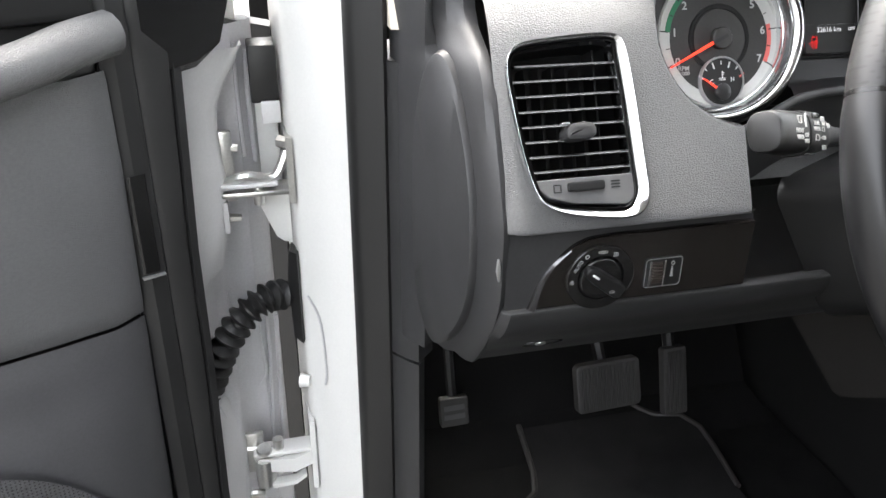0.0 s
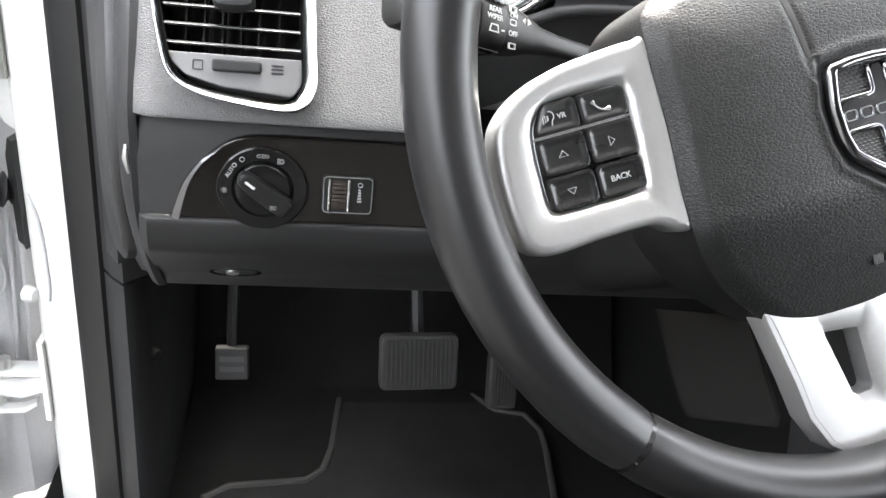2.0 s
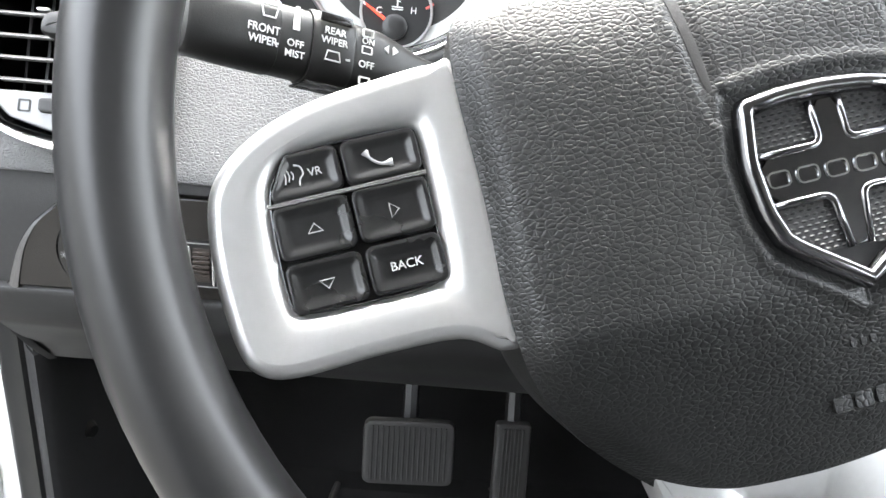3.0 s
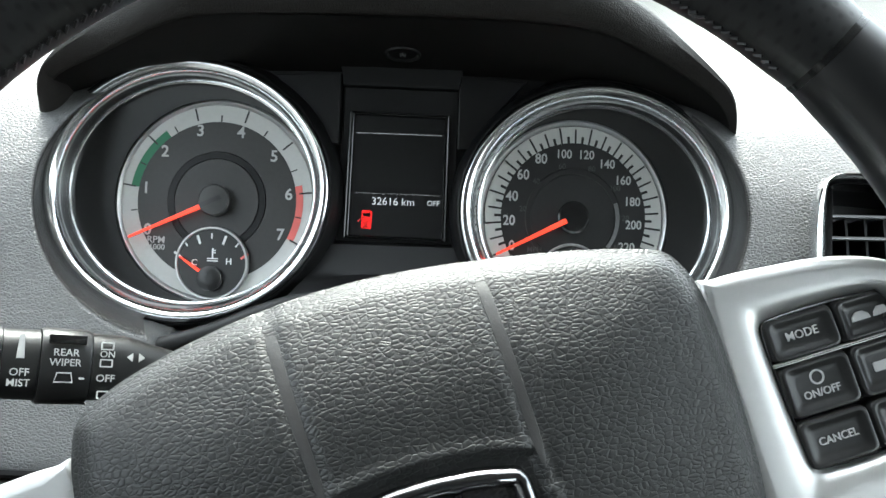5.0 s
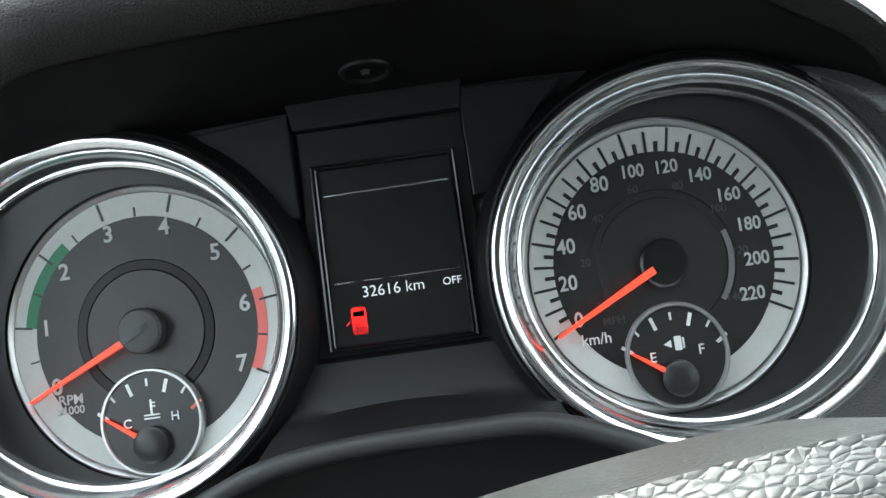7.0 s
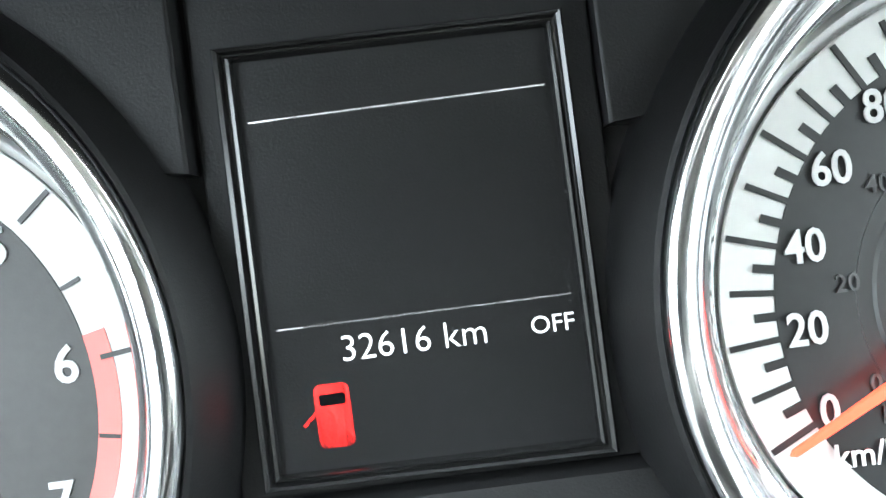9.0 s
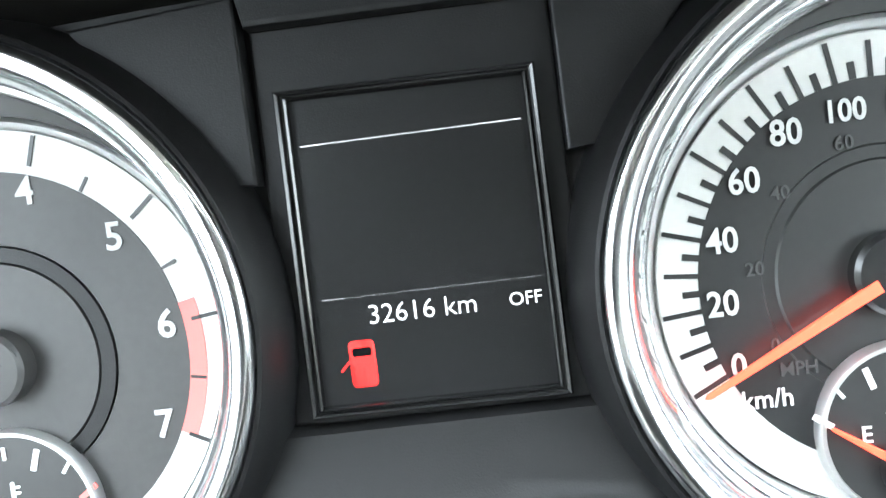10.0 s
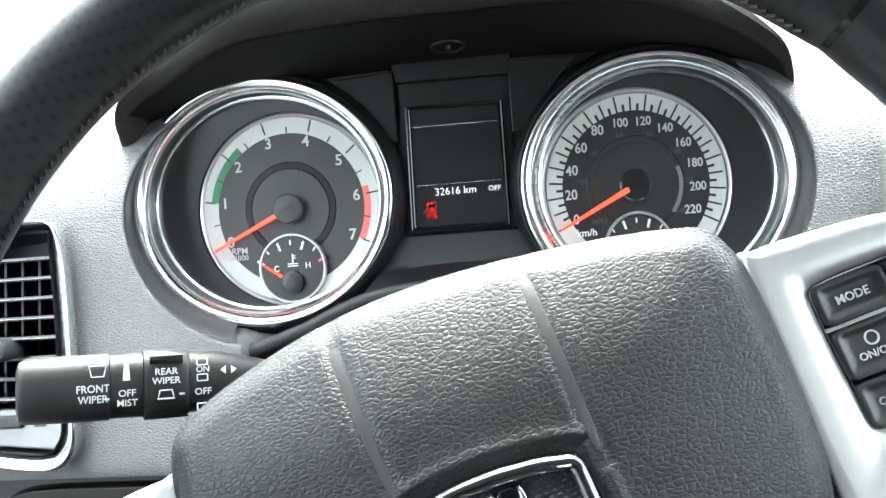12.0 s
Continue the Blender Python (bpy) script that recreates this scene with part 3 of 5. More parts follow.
def broad(o, k):
    """The vent outline drawn in by its moulding's width, which is broadest at the lower right."""
    out = []
    for i in range(len(o)):
        t = (Vector(o[(i + 1) % len(o)]) - Vector(o[i - 1])).normalized()
        n = Vector((t.y, -t.x))
        if n.dot(Vector(o[i])) < 0:
            n = -n
        out.append(tuple(Vector(o[i]) - n * k * (0.0048 + 0.0072 * max(0.0, n.x * 0.8 - n.y * 0.6) ** 1.2)))
    return out


VENT2 = axes((0.249, -0.079, 0.958), (0.985, 0.174, 0), (0, 0.048, 0.098))
vent2inv = VENT2.inverted()


def inside(p, outline):
    x, y = p
    hit = False
    k = len(outline)
    for i in range(k):
        (x0, y0), (x1, y1) = outline[i], outline[(i + 1) % k]
        if (y0 > y) != (y1 > y) and x < (x1 - x0) * (y - y0) / (y1 - y0) + x0:
            hit = not hit
    return hit


VENT_HOLE = inset(VENT_OUT, 0.0035)
bm = bmesh.new()
xs = [-0.305 + 0.003 * i for i in range(30)] + [-0.215 + 0.0015 * i for i in range(287)] + [0.216 + 0.003 * i for i in range(48)] + [0.38 + 0.03 * i for i in range(20)]
grid = []
for x in xs:
    col = []
    for p in prof:
        q = Vector((x, p.x, p.y))
        gap = min(1.0, max(0.0, (x + 0.113) / 0.009)) * min(1.0, max(0.0, (0.14 - x) / 0.009)) * min(1.0, max(0.0, (0.955 - q.z) / 0.025))
        q.y += 0.06 * gap
        edge = max(0.0, (-0.292 - x) / 0.013)
        q.y += 0.006 * edge ** 2
        c = clinv @ q
        r, u1, v1 = recess(c.x, c.y)
        if r > -0.006 and c.z > 0.0:
            k = min(1.0, max(0.0, (r + 0.006) / 0.012))
            k = k * k * (3 - 2 * k)
            side = min(1.0, 2.0 * k)
            c = Vector((c.x + (u1 - c.x) * side, c.y + (v1 - c.y) * side, c.z - (c.z + 0.012) * k))
            q = NEST @ c
        col.append((q, r if c.z > -0.025 else -1))
    grid.append(col)
face_v = {}
for i in range(len(xs) - 1):
    for j in range(len(prof) - 1):
        quad = (grid[i][j], grid[i + 1][j], grid[i + 1][j + 1], grid[i][j + 1])
        mid = sum((v for v, _ in quad), Vector()) / 4
        if min(r for _, r in quad) > 0.0108:
            continue
        lv = ventinv @ mid
        if abs(lv.z) < 0.02 and inside((lv.x, lv.y), VENT_HOLE):
            continue
        lv = vent2inv @ mid
        if abs(lv.z) < 0.02 and inside((-lv.x, lv.y), VENT_HOLE):
            continue
        corners = []
        for a, b in ((i, j), (i + 1, j), (i + 1, j + 1), (i, j + 1)):
            if (a, b) not in face_v:
                face_v[a, b] = bm.verts.new(grid[a][b][0])
            corners.append(face_v[a, b])
        bm.faces.new(corners)
part("upper_panel", bm, VINYL, dash, "grey grained vinyl upper dash", round_all=True)

# fillets from the dash face down to the gauge rings, shade put into their colour
face_line = sorted(((clinv @ Vector((0, p.x, p.y))).y, (clinv @ Vector((0, p.x, p.y))).z) for p in prof if -0.2 < (clinv @ Vector((0, p.x, p.y))).y < 0.06 and p.x < 0.05)


def face_depth(v):
    for (v0, w0), (v1, w1) in zip(face_line, face_line[1:]):
        if v0 <= v <= v1:
            return w0 + (w1 - w0) * (v - v0) / max(1e-9, v1 - v0)
    return face_line[-1][1]


for face, deep, a0, a1 in ((FACE_L, RING_L, 140, 258), (FACE_R, RING_R, -70, 45)):
    rows = []
    for i in range(73):
        a = radians(a0 + (a1 - a0) * i / 72)
        row = []
        for j in range(15):
            r = -0.0055 + 0.0165 * j / 14
            h = 1 - r / min(face[2], face[3])
            u, v = face[0] + face[2] * h * math.cos(a), face[1] + face[3] * h * math.sin(a)
            u1, v1 = deep[0] + (u - face[0]) * (deep[2] + 0.006) / face[2], deep[1] + (v - face[1]) * (deep[3] + 0.006) / face[3]
            k = min(1.0, max(0.0, (r + 0.006) / 0.017))
            k = k * k * (3 - 2 * k)
            side, w = min(1.0, 2.0 * k), face_depth(v)
            row.append(tuple(NEST @ Vector((u + (u1 - u) * side, v + (v1 - v) * side, w - (w + 0.012) * k + 0.0022 * min(1.0, j / 3)))))
        rows.append(row)
    part("gauge_surround", loft(rows, closed=False), FILLET_SHADE, dash, "grained dash fillet round a gauge, darkened as if in shade", round_all=True)

# switch panel and knee panel below
sp = [(-0.106, 0.8748), (-0.1035, 0.872), (-0.1065, 0.864), (-0.1085, 0.85), (-0.1085, 0.812)]
part("switch_panel", loft([[(x, y, z) for y, z in sp] for x in (-0.3045, -0.25, -0.2, -0.15, -0.1035)] + [[(-0.1025, y + 0.06, z) for y, z in sp]], closed=False), VINYL_SOFT, dash)
kp = curve([(-0.104, 0.8115, 0), (-0.1100, 0.8110, 0), (-0.1118, 0.8070, 0), (-0.1035, 0.788, 0), (-0.083, 0.766, 0), (-0.060, 0.745, 0), (-0.047, 0.730, 0), (-0.038, 0.722, 0), (-0.02, 0.718, 0), (0.06, 0.724, 0), (0.2, 0.75, 0)], 4)
part("knee_panel", loft([[(x + (0.812 - p.y) * k, p.x + e, p.y) for p in kp] for x, e, k in ((-0.3065, 0.018, -0.10), (-0.3055, 0.006, -0.10), (-0.300, 0.0, -0.09), (-0.2, 0, 0), (-0.09, 0, 0), (0.06, 0.0, 0), (0.3, 0, 0), (0.95, 0, 0))], closed=False), VINYL_SOFT, dash, "dark plastic knee panel")
part("glovebox_face", box(0.46, -0.108, 0.745, 0.93, -0.07, 0.872, 0.008), VINYL_SOFT, dash)
part("lock_cup", loft([[(-0.252 + 0.018 * k * math.cos(a), -0.0612 - 0.0065 * k * math.sin(a) + d * 0.7, 0.7465 + 0.0065 * k * math.sin(a) + d * 0.7) for a in [2 * math.pi * i / 24 for i in range(24)]] for k, d in ((1.04, 0.003), (1.0, -0.0010), (0.84, -0.0004), (0.6, 0.003))]), GLOSS, dash)
part("lock_cylinder", tube([(-0.254, -0.054, 0.7537), (-0.254, -0.0625, 0.7452)], [0.0050, 0.0045], 14), SATIN, dash)

# end cap of the dash, with its oval cover
def dash_face(z):
    """How far back the dash's face lies at a height."""
    pts = ((0.6, -0.110), (0.878, -0.110), (0.916, -0.0935), (0.953, -0.075), (0.989, -0.0575), (1.02, -0.035))
    for (z0, y0), (z1, y1) in zip(pts, pts[1:]):
        if z <= z1:
            return y0 + (y1 - y0) * (z - z0) / (z1 - z0)
    return pts[-1][1]


rows = []
for i in range(25):
    z = 0.722 + 0.306 * i / 24
    f = (z - 0.705) / 0.298
    top = max(0.0, (f - 0.88) / 0.12)
    bot = max(0.0, (0.42 - f) / 0.42)
    lean = dash_face(z) + 0.110
    tuck = 0.03 * min(1.0, top) ** 2 + 0.085 * bot ** 1.6
    rows.append([(-0.3035, -0.108 + lean + tuck, z), (-0.308, -0.110 + lean + tuck, z), (-0.3135, -0.104 + lean * 0.9 + tuck, z), (-0.3185, -0.09 + lean * 0.8 + tuck, z), (-0.325, -0.066 + lean * 0.6 + tuck * 0.7, z), (-0.333, -0.035 + lean * 0.4 + tuck * 0.5, z), (-0.343, -0.012, z), (-0.356, 0.008, z), (-0.36, 0.04, z), (-0.33, 0.06, z)])
part("end_cap", loft(rows, closed=False), SIDE, dash, "dark plastic dash end cap")
cover = []
for k in (1.0, 0.985, 0.93, 0.5, 0.02):
    ring = []
    for i in range(48):
        a = 2 * math.pi * i / 48
        s, z = 0.5 + 0.5 * k * math.cos(a) * 0.95, 0.86 + 0.128 * k * (abs(math.sin(a)) ** 0.7) * (1 if math.sin(a) >= 0 else -1)
        f = max(0.0, (z - 0.705) / 0.298)
        lean = dash_face(z) + 0.110 + 0.085 * max(0.0, (0.42 - f) / 0.42) ** 1.6
        p0, p1 = Vector((-0.3195, -0.088 + lean * 0.8)), Vector((-0.350, 0.000))
        p = p0.lerp(p1, s)
        n = Vector((-(p1 - p0).y, (p1 - p0).x)).normalized()
        out = {1.0: -0.004, 0.985: 0.002, 0.93: 0.0045}.get(k, 0.006)
        p = p - n * out * (1 if n.y > 0 else -1)
        ring.append((p.x, p.y, z))
    cover.append(ring)
part("side_cover", loft(cover), SIDE, dash, "oval dash side cover")
chip = tube([(-0.3105, -0.108, 0.856), (-0.311, -0.1095, 0.848), (-0.3095, -0.1085, 0.838)], [0.001, 0.002, 0.001], 6)
part("scuff", chip, SATIN, dash, "pale scuff on the dash edge")


# ---- air vents ----
def air_vent(m, mirrored, label):
    v = thing("air_vent", label, "air vent", m, group="dashboard air vents")
    s = -1 if mirrored else 1
    flip = lambda o: [(s * x, y) for x, y in o]
    out = flip(VENT_OUT)
    part("surround", loft([[(x, y, w) for x, y in flip(broad(VENT_OUT, k))] for k, w in ((0.0, -0.004), (0.0, 0.0014), (0.05, 0.0028), (0.12, 0.0034), (0.22, 0.0031), (0.6, 0.0002), (0.93, -0.0034), (1.0, -0.0046), (1.03, -0.007), (1.05, -0.016))], cap0=False, cap1=False), CHROME, v, "bright chrome vent surround")
    hole = flip(broad(VENT_OUT, 0.95))
    part("duct", loft([[(x, y, w) for x, y in hole] for w in (0.0, -0.05)], cap0=False), BLACK, v)
    o = flip([(-0.036, -0.0325), (0.0395, -0.0325), (0.041, -0.051), (0.033, -0.0545), (-0.005, -0.051), (-0.025, -0.0455), (-0.033, -0.039)])
    part("lower_plate", slab(o, -0.02, -0.0035, 0.001), PLATE, v, "silver plate with thumb wheel")
    part("thumb_wheel", slab(flip(rounded(-0.011, -0.0425, 0.017, -0.0355, 0.002)), -0.008, -0.0005, 0.0012), BLACK, v)
    for k in range(3):
        part("icon_bar", slab(flip(rounded(0.0225, -0.042 + 0.0022 * k, 0.0295, -0.041 + 0.0022 * k, 0.0004, 2)), -0.0036, -0.0031, 0), BLACK, v)
    part("icon_frame", frame_ring(flip(rounded(-0.0215, -0.0425, -0.0155, -0.0365, 0.0006, 2)), [(0, -0.0036), (0, -0.0031), (0.0008, -0.0031), (0.0008, -0.0036)]), BLACK, v)
    for k in range(8):
        y = 0.0475 - 0.0107 * k
        x0 = -0.0450 + 0.0012 * k + (0.004 if k == 0 else 0)
        x1 = 0.0330 + 0.0011 * k
        sl = [(-0.0005, 0.0), (-0.001, -0.0011), (-0.018, -0.0006), (-0.018, 0.0006), (-0.001, 0.0011)]
        a = radians(10)
        rows = [[(s * x, y + b * math.cos(a) - w * math.sin(a), w * math.cos(a) - 0.0045) for w, b in sl] for x in (x0, x1)]
        blade = part("slat", loft(rows), GLOSS, v, "gloss black vent slat")
        # grey rod drawn for the sky highlight along the slat's front
        part("slat_edge", tube([(s * x0, y - 0.0001, -0.0046), (s * x1, y - 0.0001, -0.0046)], 0.0004, 6), PLATE, blade)
    for k in range(6):
        x = -0.0285 + 0.0105 * k
        part("vane", box(s * x - 0.0007, -0.03, -0.040, s * x + 0.0007, 0.05, -0.021), BLACK, v)
    part("lever", slab(flip(around([(-0.011, -0.002), (-0.007, 0.0045), (0.007, 0.0055), (0.012, 0.001), (0.009, -0.006), (-0.008, -0.0065)], 4)), -0.01, 0.006, 0.003, None), VINYL_SOFT, v)
    v.children[-1].location = (s * 0.001, 0.0105, 0)
    part("lever_clip", box(s * -0.0105 - 0.003, 0.0045, 0.0, s * -0.0105 + 0.003, 0.0060, 0.0045, 0.0006), SATIN, v)
    return v


air_vent(DASH @ VENT, False, "driver's air vent in a rounded chrome surround")
air_vent(DASH @ VENT2, True, "centre air vent in a rounded chrome surround")

# ---- light switch and dimmer ----
FACE = DASH @ axes((-0.25, -0.1085, 0.83), (1, 0, 0), (0, 0, 1))
sw = thing("switch_trim", "smoked gloss trim around the light switch", "trim panel", FACE)
o = [(-0.037, -0.0185)] + [(p.x, p.y) for p in curve([(-0.036, -0.016, 0), (-0.0285, 0.004, 0), (-0.0185, 0.018, 0), (-0.006, 0.0295, 0), (0.008, 0.0355, 0), (0.03, 0.037, 0)], 5)] + [(0.145, 0.037), (0.145, -0.0185)]
part("panel", slab(o[::-1], -0.004, 0.0025, 0.001), PIANO, sw)
# reflection on the glossy chamfer, drawn as a tapered bright strip
edge = curve([(-0.0360, -0.0185, 0), (-0.0285, 0.0030, 0), (-0.0190, 0.0175, 0), (-0.0060, 0.0285, 0)], 6)
rows = []
for i, p in enumerate(edge):
    f = i / (len(edge) - 1)
    thick = 0.0044 * (1 - f) ** 1.3 + 0.0005
    rows.append([(p.x - 0.0006, p.y + 0.0004, 0.0012), (p.x, p.y, 0.0028), (p.x + thick * 0.93, p.y - thick * 0.35, 0.0034), (p.x + thick, p.y - thick * 0.4, 0.0012)])
part("bright_edge", loft(rows, closed=False), GREYCHROME, sw, "tapered bright strip drawn for the reflection on the trim's chamfer")
knob = thing("headlight_switch", "black rotary headlight switch", "switch", FACE)
KC = (0.0190, 0.0036)
part("bezel", loft([[(x, y, w) for x, y in ellipse(*KC, r, r, 56)] for r, w in ((0.0270, 0.002), (0.0270, 0.0036), (0.0262, 0.0043), (0.0188, 0.0046), (0.0180, 0.0036), (0.0172, 0.0030))]), GLOSS, knob)
part("edge_ring", frame_ring(ellipse(*KC, 0.0277, 0.0240, 64), [(0, 0.002), (0, 0.0040), (0.0004, 0.0043), (0.0008, 0.0040), (0.0009, 0.002)]), GLOSS, knob)
hub = part("knob", loft([[(x, y, w) for x, y in ellipse(*KC, r, r, 40)] for r, w in ((0.0172, 0.0025), (0.0170, 0.0050), (0.0160, 0.0062), (0.012, 0.0066))]), GLOSS, knob)
turn = Matrix.Translation((*KC, 0)) @ Matrix.Rotation(radians(-37), 4, "Z")
bar = slab(around([(-0.0172, 0.0), (-0.0145, 0.0046), (-0.004, 0.0062), (0.0130, 0.0066), (0.0195, 0.0050), (0.0205, 0.0), (0.0195, -0.0050), (0.0130, -0.0066), (-0.004, -0.0062), (-0.0145, -0.0046)], 4), 0.005, 0.0120, 0.0022)
bar.transform(turn)
part("grip", bar, BLACK, knob)
mk = slab(rounded(-0.0125, -0.0008, -0.0055, 0.0008, 0.0006), 0.0112, 0.0123, 0)
mk.transform(turn)
part("marker", mk, INK, knob)


def lamp_icon(x, y, w, rays, wide=0.0013, side=1):
    """A D-shaped lamp sign with its rays."""
    ic = frame_ring([(-0.0004 * side, -wide), (0.0008 * side, -wide), (0.0017 * side, -wide * 0.5), (0.0017 * side, wide * 0.5), (0.0008 * side, wide), (-0.0004 * side, wide)][::side], [(0, w - 0.0004), (0, w), (0.0004, w), (0.0004, w - 0.0004)])
    for k in range(rays):
        yy = (k - (rays - 1) / 2) * 0.0010
        slab(rounded(min(-0.0008 * side, -0.0022 * side), yy - 0.00018, max(-0.0008 * side, -0.0022 * side), yy + 0.00018, 0.0001, 1), w - 0.0004, w, 0, ic)
    ic.transform(Matrix.Translation((x, y, 0)))
    part("icon", ic, KEYPRINT, knob, "small lamp sign")


sign = frame_ring(ellipse(-0.0040, 0.0022, 0.0010, 0.0010, 16), [(0, 0.0040), (0, 0.0050), (0.0004, 0.0050), (0.0004, 0.0040)])
for k in range(8):
    d = Vector((math.cos(math.pi * k / 4), math.sin(math.pi * k / 4)))
    tube([(-0.0040 + d.x * 0.0014, 0.0022 + d.y * 0.0014, 0.0048), (-0.0040 + d.x * 0.0021, 0.0022 + d.y * 0.0021, 0.0048)], 0.00018, 4, sign)
part("icon", sign, KEYPRINT, knob, "small sun sign")
part("icon", frame_ring(ellipse(0.0066, 0.0226, 0.0016, 0.0016, 20), [(0, 0.0040), (0, 0.0049), (0.0004, 0.0049), (0.0004, 0.0040)]), KEYPRINT, knob, "small ring sign")
lettering("word", "AUTO", 0.0038, KC[0] - 0.0188, KC[1] + 0.0117, 0.0046, KEYPRINT, knob, 58)
lamp_icon(0.0169, 0.0252, 0.0048, 3, 0.0010, -1)
lamp_icon(0.0207, 0.0252, 0.0048, 3, 0.0010, 1)
lamp_icon(0.0296, 0.0224, 0.0048, 4, 0.0015, 1)
lamp_icon(0.0259, -0.0016 - 0.0035, 0.0123, 3, 0.0011, 1)
dim = thing("dimmer_switch", "small dimmer thumb wheel with bright strips", "switch", FACE)
part("housing", slab(rounded(0.055, -0.0105, 0.0865, 0.0150, 0.003), 0.001, 0.0042, 0.001), BLACK, dim)
part("outline", frame_ring(rounded(0.0555, -0.0100, 0.086, 0.0145, 0.003), [(0, 0.004), (0, 0.0046), (0.0005, 0.0046), (0.0005, 0.004)]), SATIN, dim)
for x in (0.0585, 0.0705):
    part("strip", slab(rounded(x, -0.0085, x + 0.0016, 0.013, 0.0005, 2), 0.004, 0.0055, 0.0003), CHROME, dim)
wheel_bm = bmesh.new()
for k in range(9):
    a = radians(-60 + 15 * k)
    box(0.061, 0.0022 + 0.010 * math.sin(a) - 0.0009, 0.002, 0.0695, 0.0022 + 0.010 * math.sin(a) + 0.0009, 0.002 + 0.0048 * math.cos(a), 0.0003, wheel_bm, 1)
part("thumb_wheel", wheel_bm, material("brown_wheel_rubber", (0.03, 0.022, 0.018), 0.5), dim, "brown ribbed thumb wheel")
sign = frame_ring(ellipse(0.0782, 0.0095, 0.0016, 0.0016, 16), [(0, 0.0040), (0, 0.0047), (0.0004, 0.0047), (0.0004, 0.0040)])
part("icon", sign, KEYPRINT, dim, "small lamp sign")
for k in range(5):
    part("scale_mark", slab(rounded(0.0772 - 0.00012 * k, 0.0055 - 0.0019 * k, 0.0786 + 0.00022 * k, 0.0067 - 0.0019 * k, 0.0002, 2), 0.0042, 0.0046, 0), KEYPRINT, dim)


# ---- instrument cluster ----
cluster = thing("instrument_cluster", "instrument cluster with two chrome-ringed gauges and a centre display", "instrument cluster", CLUSTER)
part("back_plate", slab(rounded(-0.205, -0.115, 0.188, 0.058, 0.055), -0.03, -0.006, 0.001), BLACK, cluster)
part("centre_plate", slab(around([(-0.041, -0.036), (0.0, -0.0385), (0.046, -0.036), (0.040, -0.012), (0.046, 0.02), (0.062, 0.045), (0.085, 0.066), (0.0, 0.072), (-0.085, 0.068), (-0.060, 0.045), (-0.042, 0.022), (-0.034, -0.010)], 4), -0.01, 0.0, 0.0005), BEZEL, cluster)
part("plaque", slab([(-0.0335, -0.037), (0.0350, -0.0375), (0.0350, 0.0535), (-0.0320, 0.0545)], -0.004, 0.0022, 0.0006), BEZEL, cluster, "matt plaque around the display")
part("plaque_top", slab([(-0.032, 0.0545), (0.035, 0.0535), (0.037, 0.066), (-0.034, 0.067)], -0.004, 0.0068, 0.0012), BEZEL, cluster)
part("pocket", slab([(-0.0335, 0.0195), (-0.0335, 0.062), (-0.072, 0.060), (-0.060, 0.043), (-0.0445, 0.0205)][::-1], -0.004, 0.0058, 0.0008), BEZEL, cluster)
part("pocket", slab([(0.0352, 0.0185), (0.0465, 0.0190), (0.060, 0.043), (0.074, 0.060), (0.0352, 0.062)], -0.004, 0.0058, 0.0008), BEZEL, cluster)
ramp = [(-0.0378, 0.0008), (-0.0395, 0.004), (-0.052, 0.0085), (-0.0565, 0.011), (-0.059, 0.017), (-0.066, 0.026), (-0.068, 0.030)]
part("lower_ramp", loft([[(u * (0.040 + (abs(v) - 0.0378) * 0.62) / 0.06, v - 0.012 * (abs(u) / 0.09) ** 2 * (abs(v) > 0.05), w) for v, w in ramp] for u in (-0.058, -0.05, -0.04, -0.03, -0.015, 0, 0.015, 0.03, 0.045, 0.056, 0.064)], closed=False), BEZEL, cluster)
lip = curve([(-0.150, -0.108, 0.045), (-0.118, -0.099, 0.04), (-0.090, -0.0895, 0.034), (-0.070, -0.0805, 0.031), (-0.050, -0.0735, 0.030), (-0.02, -0.0695, 0.030), (0.02, -0.0685, 0.030), (0.05, -0.0695, 0.030), (0.075, -0.078, 0.031), (0.10, -0.090, 0.036), (0.14, -0.104, 0.045)], 6)
part("lip", tube(lip, 0.0042, 10), VINYL_SOFT, cluster, "soft grey lip below the gauges")
part("lip_face", loft([[(p.x, p.y - 0.002, p.z - 0.002) for p in lip], [(p.x, p.y - 0.05, p.z - 0.02) for p in lip]], closed=False), BLACK, cluster)


def ring(cx, cy, rx, ry, name, label):
    return part(name, frame_ring(ellipse(cx, cy, rx, ry, 128), [(0.001, -0.004), (-0.0024, 0.002), (-0.0030, 0.0120), (-0.0046, 0.0135), (-0.0045, 0.0150), (-0.0038, 0.0162), (-0.0026, 0.0168), (-0.0010, 0.0166), (0.0006, 0.0157), (0.0022, 0.0142), (0.0035, 0.0122), (0.0045, 0.0096), (0.0051, 0.0066), (0.0055, 0.0034), (0.0058, 0.0022), (0.0064, 0.0026), (0.0070, 0.0022), (0.0074, 0.0008), (0.0076, -0.004)]), CHROME, cluster, label)


def gauge(c, r, ringdef, label):
    g = part("gauge", loft([[(x, y, w) for x, y in ellipse(*c, q, q, 96)] for q, w in ((r + 0.003, -0.012), (r + 0.003, -0.0045), (r + 0.0018, -0.0035), (r + 0.0005, -0.0045), (r, -0.006))]), SATIN, cluster, label)
    cx, cy, rx, ry = ringdef
    part("well", loft([[(x, y, -0.0008) for x, y in ellipse(cx, cy, rx - 0.0074, ry - 0.0074, 96)], [(c[0] + (r + 0.003) * math.cos(2 * math.pi * i / 96), c[1] + (r + 0.003) * math.sin(2 * math.pi * i / 96), -0.0030) for i in range(96)]], cap0=False, cap1=False), DIAL_DARK, g)
    return g


